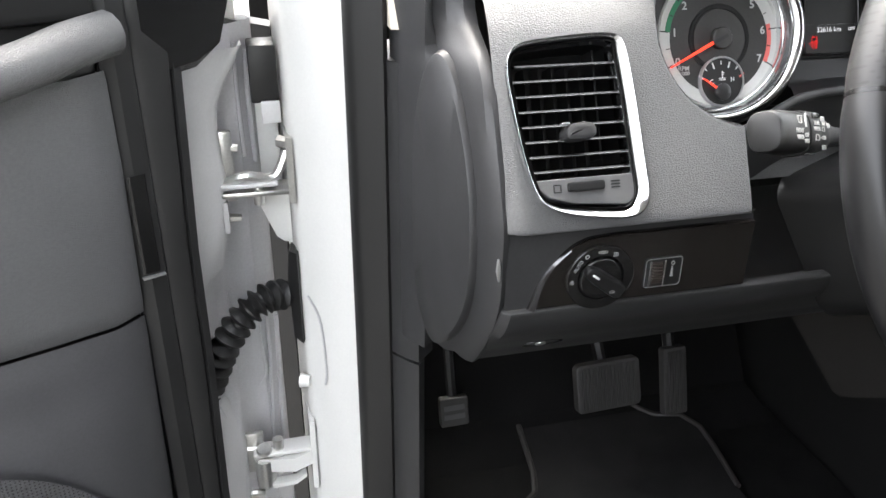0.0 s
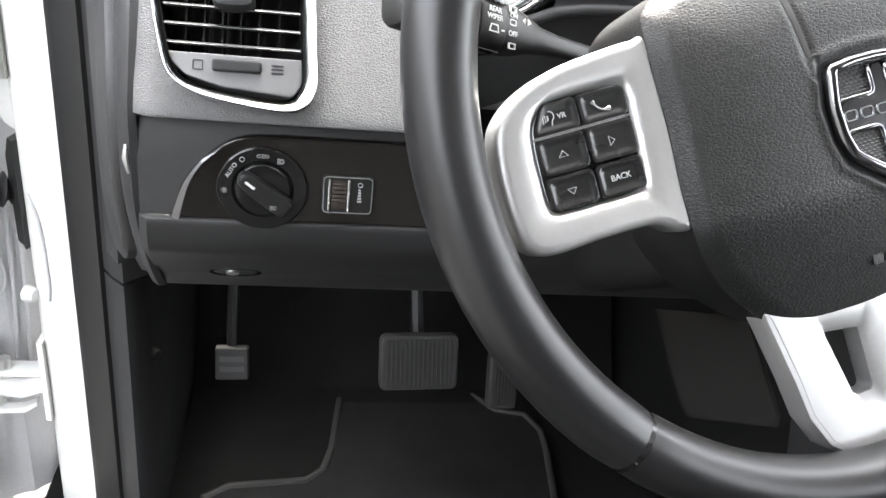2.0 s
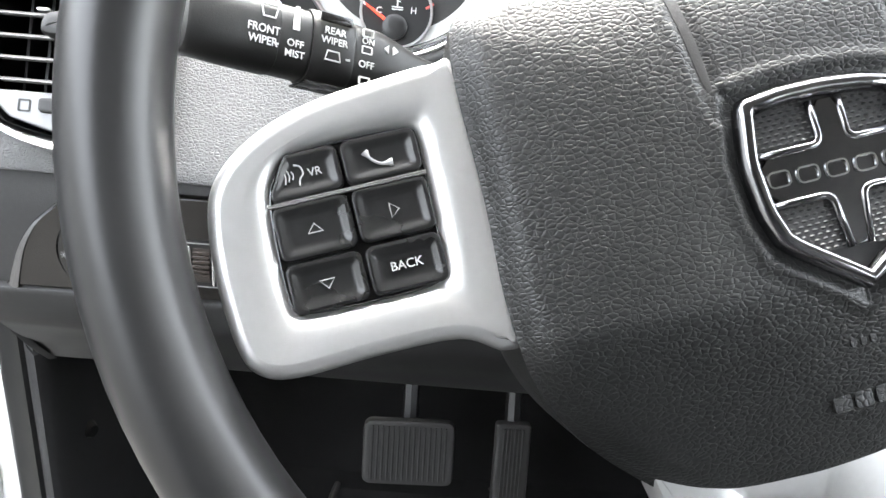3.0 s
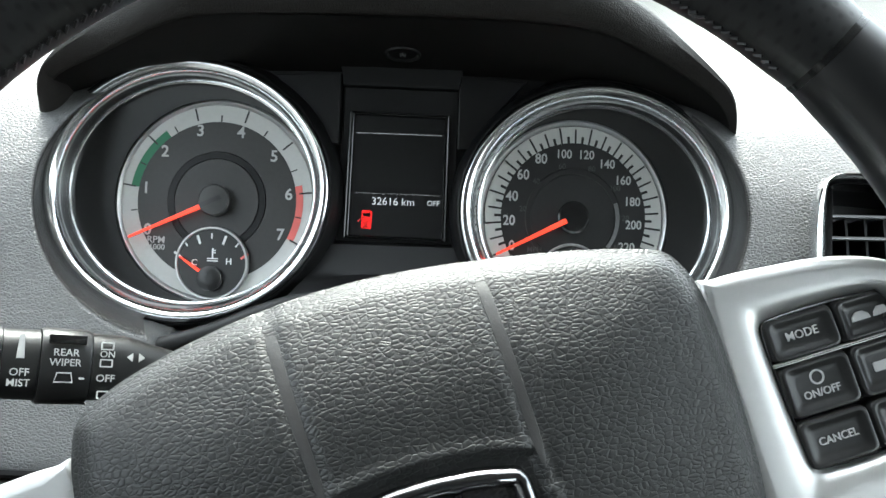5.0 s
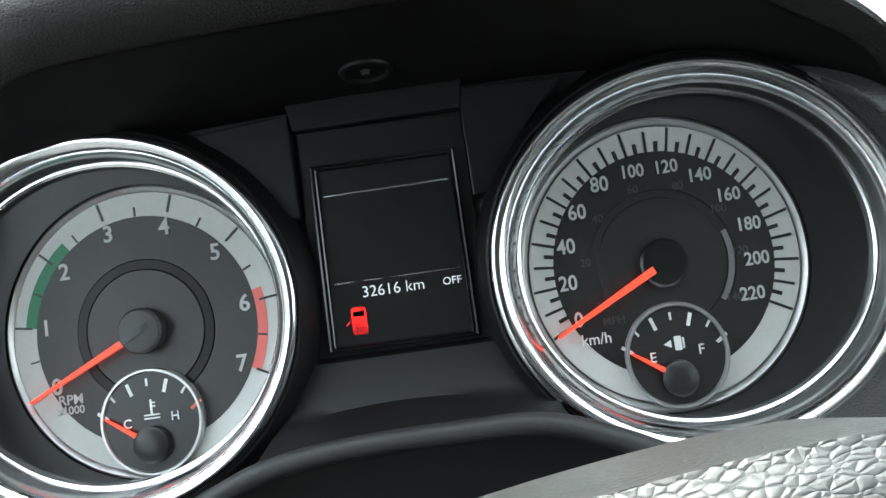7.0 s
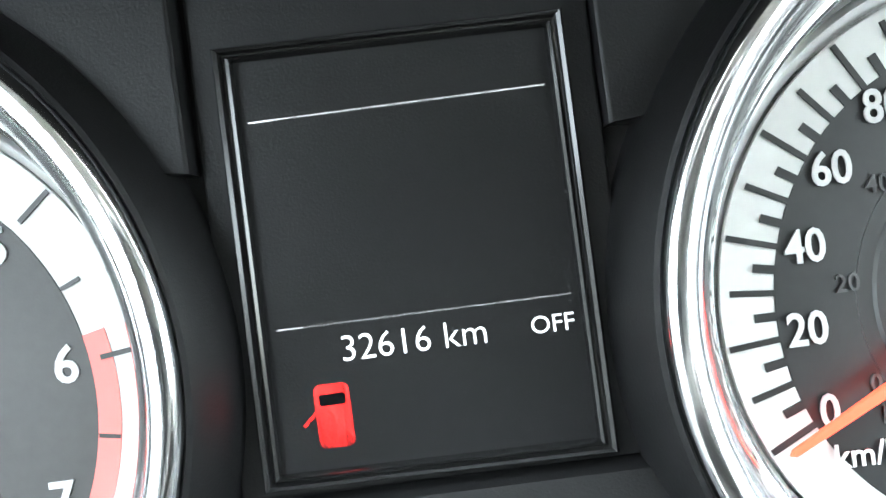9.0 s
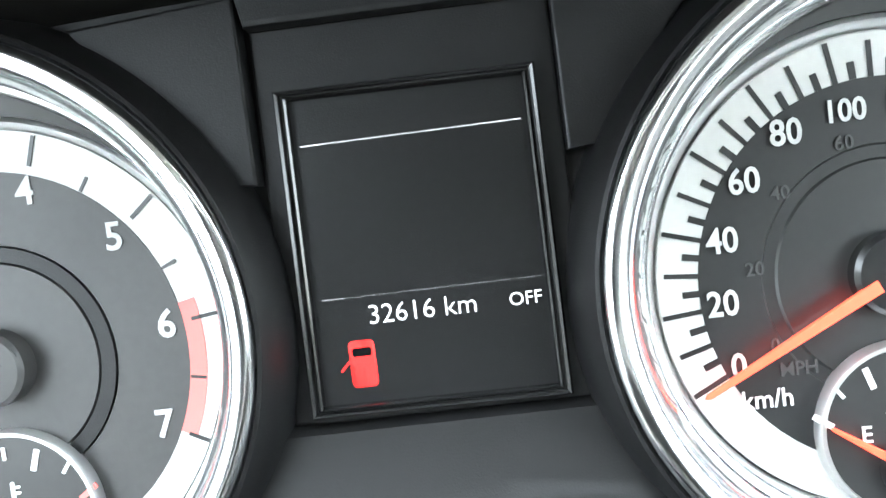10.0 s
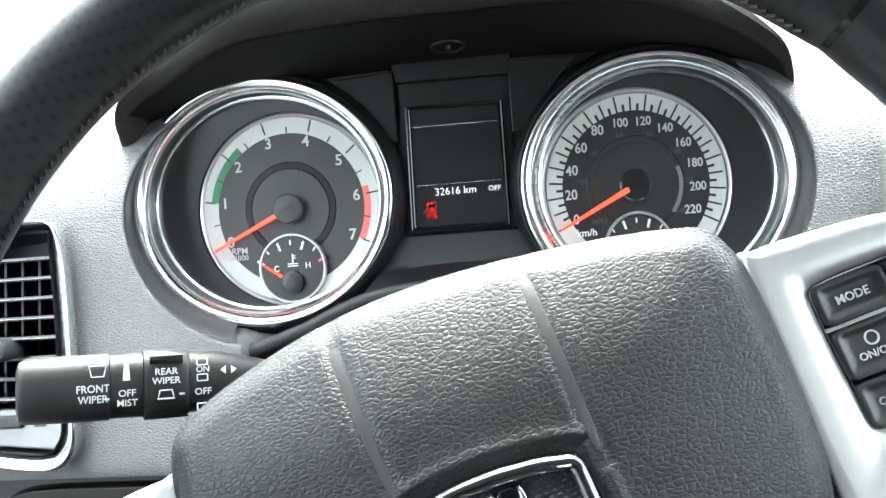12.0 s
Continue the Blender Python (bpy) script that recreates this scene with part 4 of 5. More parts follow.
def pointer(c, a, r0, r1, wide, w, parent):
    a = radians(a)
    d, n = Vector((math.cos(a), math.sin(a))), Vector((-math.sin(a), math.cos(a)))
    c = Vector(c)
    q = [c + d * r0 - n * wide, c + d * r1 - n * wide * 0.45, c + d * (r1 + 0.0008), c + d * r1 + n * wide * 0.45, c + d * r0 + n * wide]
    return part("needle", slab([tuple(p) for p in q], w - 0.001, w, 0.0003), NEEDLE, parent, "orange needle")


# black collars, raised to the crest for the chrome's dark outer reflection too
for q in (RING_L, RING_R):
    part("collar", frame_ring(ellipse(*q, 96), [(-0.0115, -0.006), (-0.0108, 0.003), (-0.0092, 0.0085), (-0.0072, 0.0130), (-0.0060, 0.0149), (-0.0051, 0.0152), (-0.0045, 0.0142), (-0.0031, 0.0122), (-0.0026, -0.004)]), BEZEL, cluster)
ring(*RING_L, "gauge_ring", "chrome ring")
ring(*RING_R, "gauge_ring", "chrome ring")
tach = gauge(TACH, 0.0553, RING_L, "rev counter, grey dial in a white scale band")
part("dial", loft([[(x, y, w) for x, y in ellipse(*TACH, q, q, 72)] for q, w in ((0.0456, -0.006), (0.0456, -0.0046), (0.0285, -0.0046), (0.0280, -0.0058), (0.0245, -0.0060), (0.0240, -0.0040), (0.004, -0.0040))]), DIAL, tach)
part("groove", arc_band(*TACH, 0.0246, 0.0280, 0, 360, -0.0062, -0.0042, 72), BEZEL, tach)
part("scale_band", arc_band(*TACH, 0.0455, 0.0552, 0, 360, -0.006, -0.0048, 120), WHITE, tach)
part("green_zone", arc_band(*TACH, 0.0456, 0.0502, 128, 171.5, -0.005, -0.0046, 30), GREEN, tach)
part("red_zone", arc_band(*TACH, 0.0456, 0.0496, -26, 12.5, -0.005, -0.0046, 30), RED, tach)
for n in range(8):
    a = 204.4 - 32.9 * n
    part("scale_mark", tick(*TACH, a, 0.0476, 0.0548, 0.0009, -0.005, -0.0044, bmesh.new()), DIAL_DARK, tach)
    if n < 7:
        part("scale_mark", tick(*TACH, a - 16.45, 0.0458, 0.0495, 0.0007, -0.005, -0.0044, bmesh.new()), DIAL_DARK, tach)
    part_a = radians(a)
    rr = 0.0415 if n else 0.0428
    lettering("number", str(n), 0.0092, TACH[0] + rr * math.cos(part_a), TACH[1] + rr * math.sin(part_a), -0.0044, DIALPRINT, tach, bold=0.016)
lettering("word", "RPM", 0.0056, TACH[0] - 0.0338, TACH[1] - 0.0233, -0.0044, DIALPRINT, tach)
lettering("word", "x1000", 0.0046, TACH[0] - 0.0342, TACH[1] - 0.0274, -0.0044, DIALPRINT, tach)
pointer(TACH, 204.9, 0.006, 0.0525, 0.0014, 0.0005, tach)
part("hub", loft([[(x, y, w) for x, y in ellipse(*TACH, q, q, 40)] for q, w in ((0.0090, -0.004), (0.0090, 0.0012), (0.0080, 0.0024), (0.004, 0.0028))]), DIAL, tach)

part("ridge", loft([[(TACH[0] + r * math.cos(radians(24.9)) + k * q, TACH[1] + r * math.sin(radians(24.9)) - k * q * 2, w) for r, q, w in ((-0.0085, 0.0006, 0.0026), (0.0, 0.0006, 0.0036), (0.0085, 0.0005, 0.0020))] for k in (-1, 0, 1)], closed=False), DIAL_DARK, tach)

speed = gauge(SPEED, 0.0502, RING_R, "speedometer, black dial in a white scale band")
part("dial", loft([[(x, y, w) for x, y in ellipse(*SPEED, q, q, 72)] for q, w in ((0.0406, -0.006), (0.0406, -0.0046), (0.027, -0.0046), (0.0265, -0.0052), (0.024, -0.0052), (0.0235, -0.0046), (0.004, -0.0044))]), DIAL_DARK, speed)
part("scale_band", arc_band(*SPEED, 0.0405, 0.0496, -29, 208.5, -0.006, -0.0048, 120), WHITE, speed)
part("scale_band", arc_band(*SPEED, 0.0405, 0.0496, 208.5, 331, -0.006, -0.0048, 60), WHITE, speed)
per = 233.6 / 220
for k in range(45):
    a = 206.4 - 5 * k * per
    if k % 2 == 0:
        part("scale_mark", tick(*SPEED, a, 0.0406, 0.0480 if k % 4 else 0.0492, 0.0010, -0.005, -0.0044, bmesh.new()), DIAL_DARK, speed)
    else:
        part("scale_mark", tick(*SPEED, a, 0.0406, 0.0442, 0.0014, -0.005, -0.0044, bmesh.new()), DIAL_DARK, speed)
for k in range(12):
    a = radians(206.4 - 20 * k * per)
    rr = 0.0378 if k == 0 else (0.0360 if k < 5 else 0.0342)
    lettering("number", str(20 * k), 0.0076 if k < 5 else 0.0066, SPEED[0] + rr * math.cos(a), SPEED[1] + rr * math.sin(a) + 0.0005, -0.0040, DIALPRINT, speed, squeeze=0.92, bold=0.016)
for k in range(8):
    a = radians(206.4 - 32.2 * k * per)
    lettering("faint_number", str(20 * k), 0.0042, SPEED[0] + 0.0285 * math.cos(a), SPEED[1] + 0.0285 * math.sin(a), -0.0042, FAINT, speed)
lettering("word", "km/h", 0.0056, SPEED[0] - 0.0285, SPEED[1] - 0.0238, -0.0040, INK, speed)
lettering("faint_word", "MPH", 0.0042, SPEED[0] - 0.021, SPEED[1] - 0.018, -0.0042, FAINT, speed)
part("faint_arc", arc_band(*SPEED, 0.0242, 0.0262, -38, 20, -0.0052, -0.0042, 24), material("faint_arc_grey", (0.16, 0.16, 0.16), 0.4), speed)
pointer(SPEED, 206.6, 0.0045, 0.0470, 0.0014, 0.0005, speed)
part("hub", loft([[(x, y, w) for x, y in ellipse(*SPEED, q, q, 40)] for q, w in ((0.0088, -0.0045), (0.0088, -0.001), (0.0078, 0.0), (0.004, 0.0002))]), GLOSS, speed)


def small_gauge(c, r, needle_a, parent, low, high, label):
    g = part("small_gauge", loft([[(x, y, w) for x, y in ellipse(*c, q, q, 64)] for q, w in ((r, -0.005), (r, -0.001), (r - 0.0004, -0.0004), (r - 0.0012, -0.0004), (r - 0.0016, -0.0014), (r - 0.0017, -0.003))]), SATIN, parent, label)
    part("face", loft([[(x, y, w) for x, y in ellipse(*c, r - 0.0012, r - 0.0012, 48)] for w in (-0.0042, -0.0016)]), DIAL_DARK, g)
    pv = (c[0] - 0.0003, c[1] - r * 0.42)
    for k in range(7):
        a = 146 - 18.5 * k
        rr = r * 1.12
        part("scale_mark", tick(*pv, a, rr * (0.88 if k % 2 == 0 else 0.97), rr * 1.1, 0.0013 if k % 2 == 0 else 0.0008, -0.0018, -0.0012, bmesh.new()), RED if (k == 6 and low == "C") else INK, g)
    lettering("letter", low, 0.0050, c[0] - r * 0.47, c[1] + r * 0.0, -0.0012, INK, g)
    lettering("letter", high, 0.0050, c[0] + r * 0.47, c[1] + r * 0.05, -0.0012, INK, g)
    icon = bmesh.new()
    if low == "C":
        slab(rounded(-0.0004, -0.002, 0.0004, 0.004, 0.0003, 2), -0.0016, -0.0011, 0, icon)
        for k in range(2):
            slab(rounded(0.0004, 0.001 + 0.0014 * k, 0.0018, 0.0016 + 0.0014 * k, 0.0002, 1), -0.0016, -0.0011, 0, icon)
        for k in range(2):
            slab(rounded(-0.0032, -0.0036 + 0.0013 * k, 0.0032, -0.0030 + 0.0013 * k, 0.0002, 1), -0.0016, -0.0011, 0, icon)
    else:
        slab(rounded(-0.0008, -0.0025, 0.0018, 0.0025, 0.0004, 2), -0.0016, -0.0011, 0, icon)
        slab([(-0.0048, 0.0), (-0.0020, -0.0013), (-0.0020, 0.0013)], -0.0016, -0.0011, 0, icon)
        slab(rounded(0.0022, -0.002, 0.0028, 0.0018, 0.0002, 1), -0.0016, -0.0011, 0, icon)
    icon.transform(Matrix.Translation((c[0] + 0.0004, c[1] + r * 0.22, 0)))
    part("icon", icon, INK, g)
    pointer(pv, needle_a, r * 0.3, r * 1.0, 0.0009, 0.0008, g)
    part("hub", loft([[(x, y, w) for x, y in ellipse(*pv, q, q, 32)] for q, w in ((r * 0.34, -0.0016), (r * 0.34, 0.0012), (r * 0.29, 0.002), (r * 0.1, 0.0022))]), DIAL_DARK, g)


for dial, (cx, cy), (kx, ky) in ((tach, TACH, (1.035, 1.055)), (speed, SPEED, (1.040, 1.105))):
    dial.scale, dial.location = (kx, ky, 1), (cx * (1 - kx), cy * (1 - ky), 0)
small_gauge((TACH[0] - 0.0003, TACH[1] - 0.0355), 0.0208, 146, tach, "C", "H", "small coolant temperature gauge")
small_gauge((SPEED[0] - 0.0005, SPEED[1] - 0.0328), 0.0188, 147, speed, "E", "F", "small fuel gauge")

# centre display
o = [(-0.0292, -0.0358), (0.0306, -0.0364), (0.0306, 0.0390), (-0.0282, 0.0402)]
disp = part("display", frame_ring(o, [(0.0, 0.001), (0.0002, 0.0040), (0.0009, 0.0050), (0.0017, 0.0046), (0.0021, 0.0034), (0.0026, 0.0034), (0.0031, 0.0042), (0.0037, 0.0038), (0.0042, 0.0018), (0.0042, 0.001)]), GLOSS, cluster, "trip display in a gloss black frame")
part("screen", slab(inset(o, 0.0036), -0.001, 0.0020, 0.0), SCREEN, disp)
for v in (0.0272, -0.0086):
    part("line", slab([(-0.0238, v - 0.00016), (0.0262, v - 0.00036), (0.0262, v - 0.0001), (-0.0238, v + 0.0001)], 0.0019, 0.0022, 0), LCD, disp)
lettering("odometer", "32616 km", 0.0064, -0.0010, -0.0134, 0.0022, LCD, disp, squeeze=0.98, bold=-0.010)
lettering("word", "OFF", 0.0043, 0.0224, -0.0136, 0.0022, LCD, disp, bold=-0.004)
ic = slab(rounded(-0.0030, -0.0055, 0.0030, 0.0055, 0.0012, 3), 0.0018, 0.0022, 0)
slab([(-0.0054, -0.0012), (-0.0030, 0.0012), (-0.0030, 0.0004), (-0.0051, -0.0016)], 0.0018, 0.0022, 0, ic)
ic.transform(Matrix.Translation((-0.0160, -0.0243, 0)))
warn = part("door_warning", ic, LCD_RED, disp, "red open-door warning sign")
part("window_mark", slab(rounded(-0.0182, -0.0225, -0.0138, -0.0205, 0.0004, 2), 0.0021, 0.0024, 0), SCREEN, warn)

dust = bmesh.new()
rnd = random.Random(5)
for k in range(16):
    x, y, r = rnd.uniform(-0.024, 0.026), rnd.uniform(-0.031, 0.034), rnd.uniform(0.00006, 0.00016)
    slab(ellipse(x, y, r, r * rnd.uniform(0.6, 1.8), 6), 0.0019, 0.00206, 0, dust)
tube(curve([(0.0185, 0.0135, 0.0021), (0.0192, 0.0115, 0.0021), (0.0182, 0.0095, 0.0021), (0.0194, 0.0075, 0.0021), (0.0188, 0.0050, 0.0021)], 4), 0.00007, 4, dust)
part("dust", dust, FAINT, disp, "dust specks and a fine scratch")

# fixing screw in the hood above the display
part("screw_recess", loft([[(0.0033 + r * math.cos(a), 0.0682 + d - 0.11 * r * math.sin(a), 0.0263 - 0.94 * r * math.sin(a)) for a in [2 * math.pi * i / 24 for i in range(24)]] for r, d in ((0.0104, 0.0008), (0.0099, -0.0010), (0.0086, -0.0013), (0.0077, -0.0002), (0.003, -0.0001))]), BEZEL, cluster)
part("screw", tube([(0.0033, 0.0690, 0.0262), (0.0033, 0.0660, 0.0268)], [0.0024, 0.0016], 6), BLACK, cluster)

visor = thing("cluster_visor", "dark brown-black grained visor over the gauges", "visor", CLUSTER)


def arch(left, right, top, w, side, n=48):
    """One row of the visor from leg to leg: (half width, squareness) on each side, height, depth over the middle and at the legs; metres before the cluster's own scale."""
    out = []
    for s, (half, k), foot in ((1, right, 0.004), (-1, left, 0.022)):
        a0 = math.asin((foot / top) ** (k / 2))
        row = []
        for i in range(n + 1):
            a = a0 + (math.pi / 2 - a0) * i / n
            u, v = half * max(0.0, math.cos(a)) ** (2 / k), top * math.sin(a) ** (2 / k)
            t = min(1.0, max(0.0, (u - 0.085) / 0.075))
            d = min(1.0, max(0.0, (0.05 - v) / 0.04))
            z = w + (side - w) * t * t * (3 - 2 * t)
            z += min(0.0, 0.008 - z) * d * d * (3 - 2 * d)
            row.append((s * u / 0.933, (v - 0.0038) / 0.917, z / 0.93))
        out += row if s > 0 else row[-2::-1]
    return out


SEAM = ((0.190, 3.1), (0.178, 3.0))
EDGE = ((0.175, 3.3), (0.178, 2.3))


def brow(f):
    """Leg lines between the seam (0) and the visor's outer edge (1)."""
    return [tuple(p + (q - p) * f for p, q in zip(a, b)) for a, b in zip(SEAM, EDGE)]


part("lining", loft([arch(*brow(0), *q) for q in ((0.0610, -0.008, -0.008), (0.0650, 0.012, 0.008), (0.0685, 0.042, 0.024), (0.0700, 0.066, 0.034), (0.0704, 0.0695, 0.0360))], closed=False), HOOD, visor, "matt black lining under the visor")
part("hood", loft([arch(*brow(f), *q) for f, q in ((0.0, (0.0710, 0.0680, 0.0345)), (0.02, (0.0714, 0.0705, 0.0368)), (0.06, (0.0735, 0.0745, 0.0390)), (0.14, (0.0775, 0.0790, 0.0420)), (0.30, (0.0840, 0.0822, 0.0450)), (0.48, (0.0915, 0.0815, 0.0450)), (0.68, (0.0985, 0.0750, 0.0420)), (0.85, (0.1035, 0.0640, 0.0360)), (1.0, (0.1065, 0.0480, 0.0250)), (1.0, (0.1068, 0.0150, 0.0)), (1.0, (0.1010, -0.0250, -0.0250)), (1.0, (0.0830, -0.0800, -0.0700)), (1.0, (0.0480, -0.1300, -0.1200)))], closed=False), VISOR, visor)

# ---- steering wheel ----
wheel = thing("steering_wheel", "black leather steering wheel with satin silver spokes, turned a little", "steering wheel", WHEEL)
RC = Vector((0.0035, 0.0005))


def rim(a0, a1, mat, label=""):
    rings = []
    n = max(4, int((a1 - a0) / 3))
    for i in range(n + 1):
        t = i / n
        a = radians(a0 + (a1 - a0) * t)
        end = min(t, 1 - t) * n
        q = 0.96 if end < 0.5 else 1.0
        d = Vector((math.cos(a), math.sin(a)))
        rings.append([((RC + d * (0.1835 + 0.0150 * q * math.cos(b))).x, (RC + d * (0.1835 + 0.0150 * q * math.cos(b))).y, 0.003 + 0.05 * 0.1835 * d.y + 0.0165 * q * math.sin(b)) for b in [2 * math.pi * k / 24 for k in range(24)]])
    return part("rim", loft(rings), mat, wheel, label)


rim(31.3, 147.7, RIM_DOTS, "perforated leather upper rim")
rim(148.3, 221.2, RIM)
rim(221.8, 310.7, RIM)
rim(311.3, 390.7, RIM)
for a in (31, 148, 221.5, 311):
    d = Vector((math.cos(radians(a)), math.sin(radians(a))))
    c = RC + d * 0.1835
    part("seam", loft([[((RC + Vector((math.cos(radians(a + e)), math.sin(radians(a + e)))) * (0.1835 + 0.0146 * math.cos(b))).x, (RC + Vector((math.cos(radians(a + e)), math.sin(radians(a + e)))) * (0.1835 + 0.0146 * math.cos(b))).y, 0.003 + 0.05 * 0.1835 * d.y + 0.0160 * math.sin(b)) for b in [2 * math.pi * k / 20 for k in range(20)]] for e in (-0.4, 0.4)]), GLOSS, wheel)

stitches = bmesh.new()
for a in range(34, 146):
    c0, c1 = radians(a - 0.33), radians(a + 0.33)
    q = []
    for c, b in ((c0, 176), (c1, 184)):
        d = Vector((math.cos(c), math.sin(c)))
        rad = 0.1835 + 0.0152 * math.cos(radians(b))
        q.append((RC.x + d.x * rad, RC.y + d.y * rad, 0.003 + 0.05 * 0.1835 * d.y + 0.0167 * math.sin(radians(b))))
    tube(q, 0.0006, 5, stitches)
part("stitching", stitches, RIM, wheel, "black stitching on the inner edge of the rim")

PAD = around([(-0.0825, 0.041), (-0.0735, 0.0555), (-0.040, 0.0655), (-0.003, 0.0690), (0.038, 0.0655), (0.084, 0.0560), (0.1000, 0.0455), (0.1030, 0.01), (0.0985, -0.032), (0.0820, -0.0625), (0.0600, -0.0865), (0.036, -0.1045), (0.008, -0.1145), (-0.016, -0.1125), (-0.040, -0.104), (-0.067, -0.0795), (-0.0805, -0.056), (-0.0840, -0.032), (-0.0830, 0.0)], 24)
PC = Vector((0.0105, -0.014))
SHIELD = [(-0.0118, 0.0078), (0.0001, 0.0094), (0.0121, 0.0094), (0.0240, 0.0082), (0.0354, 0.0054), (0.0363, -0.0124), (0.0350, -0.0268), (0.0325, -0.0365), (0.0124, -0.0484), (-0.0092, -0.0329), (-0.0128, -0.0230), (-0.0143, -0.0096)]

HOLLOW = [(0.011 + (x - 0.011) * 1.12, -0.0175 + (y + 0.0175) * 1.12) for x, y in SHIELD]


def near_line(p, a, b):
    a, b = Vector(a), Vector(b)
    t = max(0, min(1, (p - a).dot(b - a) / (b - a).length_squared))
    return (p - a - (b - a) * t).length


def pad_height(p, k):
    w = 0.0095 * (1 - k ** 2.6) + 0.0055
    fall = max(0.0, -0.042 - p.y)
    w -= 0.54 * fall * fall / (fall + 0.012) * (1 - 0.3 * k)
    w -= 0.0100 * max(0.0, (p.y - 0.025) / 0.045) ** 2 + 0.004 * max(0.0, (k - 0.9) / 0.1) ** 2
    g = min(near_line(p, (-0.0168, 0.006), (-0.0228, 0.068)), near_line(p, (0.0412, 0.002), (0.0400, 0.068)))
    w -= 0.0008 * math.exp(-(g / 0.0030) ** 4)
    sc = Vector((0.011, -0.0175))
    if (p - sc).length < 0.05:
        d = min(near_line(p, a, b) for a, b in zip(HOLLOW, HOLLOW[1:] + HOLLOW[:1])) * (1 if inside(p, HOLLOW) else -1)
        t = min(1.0, max(0.0, (d + 0.0022) / 0.0044))
        w += 0.0007 * math.exp(-((d + 0.0024) / 0.0020) ** 2) - 0.0018 * t * t * (3 - 2 * t)
    return w


edge_w = [pad_height(Vector(p), 1.0) for p in PAD]
rings = [[(x, y, -0.062) for x, y in inset(PAD, 0.003)], [(x, y, -0.052) for x, y in inset(PAD, 0.0008)], [(x, y, w - 0.010) for (x, y), w in zip(PAD, edge_w)], [(x, y, w - 0.0025) for (x, y), w in zip(inset(PAD, 0.0002), edge_w)]]
for i in range(110):
    k = 1 - i / 110
    row = []
    for x, y in PAD:
        p = PC + (Vector((x, y)) - PC) * (1 - 0.010 * (1 - min(1, (1 - k) * 12)) if i else 1) * k
        row.append((p.x, p.y, pad_height(p, k)))
    rings.append(row)
part("airbag_pad", loft(rings), LEATHER, wheel, "grained black airbag cover")

def pad_at(p):
    """Height of the pad's face at a point."""
    d, far = p - PC, 0.0
    for i in range(len(PAD)):
        a, b = Vector(PAD[i]) - PC, Vector(PAD[(i + 1) % len(PAD)]) - PC
        den = d.x * (b - a).y - d.y * (b - a).x
        if abs(den) > 1e-12:
            t, q = (a.x * (b - a).y - a.y * (b - a).x) / den, (a.x * d.y - a.y * d.x) / den
            if t > 0 and -1e-6 <= q <= 1 + 1e-6:
                far = max(far, t)
    return pad_height(p, min(1.0, 1 / far))


STRIP = material("smooth_seam_vinyl", (0.024, 0.023, 0.0233), 0.45, grain=1500, depth=0.00004)
for a, b in (((-0.0172, 0.010), (-0.0222, 0.0620)), ((0.0412, 0.002), (0.0400, 0.0610))):
    a, b = Vector(a), Vector(b)
    n = Vector((-(b - a).y, (b - a).x)).normalized()
    rows = []
    for i in range(17):
        c = a.lerp(b, i / 16)
        half = (0.0015 + 0.0006 * i / 16) * min(1.0, 0.25 + i / 3)
        rise = min(1.0, i / 2, (16 - i) / 2)
        rows.append([(q.x, q.y, pad_at(q) + h) for q, h in ((c - n * half, -0.0006), (c - n * half * 0.85, 0.0004 * rise - 0.0002), (c, 0.0006 * rise - 0.0002), (c + n * half * 0.85, 0.0004 * rise - 0.0002), (c + n * half, -0.0006))])
    part("seam_strip", loft(rows, closed=False), STRIP, wheel, "smooth seam strip on the airbag cover")

# badge: plain shield with a cross, wording left as bars
def soft(o, keep=(), cut=0.22, times=2):
    """Corners of a closed outline rounded off, but for those kept sharp."""
    sharp = {o[i] for i in keep}
    for _ in range(times):
        out = []
        for i, p in enumerate(o):
            before, after = o[i - 1], o[(i + 1) % len(o)]
            if p in sharp:
                out.append(p)
            else:
                out += [(p[0] + (q[0] - p[0]) * cut, p[1] + (q[1] - p[1]) * cut) for q in (before, after)]
        o = out
    return o


DARK_CHROME = material("dark_chrome", (0.13, 0.13, 0.135), 0.2, 1.0)
# chrome with the dark cabin's reflection put into its colour
BADGE_CHROME = material("dimmed_chrome", (0.24, 0.24, 0.25), 0.16, 1.0, vary=0.1)
SHIELD = soft(SHIELD, (8,), 0.13)
badge = part("badge", slab(inset(SHIELD, 0.001), 0.010, 0.0142, 0.0004), BEZEL, wheel, "chrome shield badge on the airbag cover")
part("badge_frame", frame_ring(SHIELD, [(-0.0010, 0.012), (-0.0010, 0.0146), (-0.0005, 0.0162), (0.0004, 0.0172), (0.0016, 0.0177), (0.0028, 0.0175), (0.0038, 0.0166), (0.0045, 0.0152), (0.0047, 0.0130)]), BADGE_CHROME, badge, round_all=True)
part("cross", slab(soft([(-0.0102, -0.0079), (0.0060, -0.0079), (0.0085, -0.0060), (0.0090, 0.0040), (0.0162, 0.0040), (0.0167, -0.0060), (0.0190, -0.0080), (0.0318, -0.0080), (0.0316, -0.0219), (0.0192, -0.0220), (0.0172, -0.0245), (0.0160, -0.0370), (0.0100, -0.0370), (0.0082, -0.0245), (0.0062, -0.0220), (-0.0096, -0.0219)][::-1], (), 0.25, 1), 0.0138, 0.0153, 0.0005), DARK_CHROME, badge, "dark polished cross on the badge")
weave = material("badge_weave", (0.012, 0.012, 0.012), 0.5, vary=0.2)
strand = material("badge_strand", (0.035, 0.035, 0.036), 0.42, 0.3, vary=0.2)
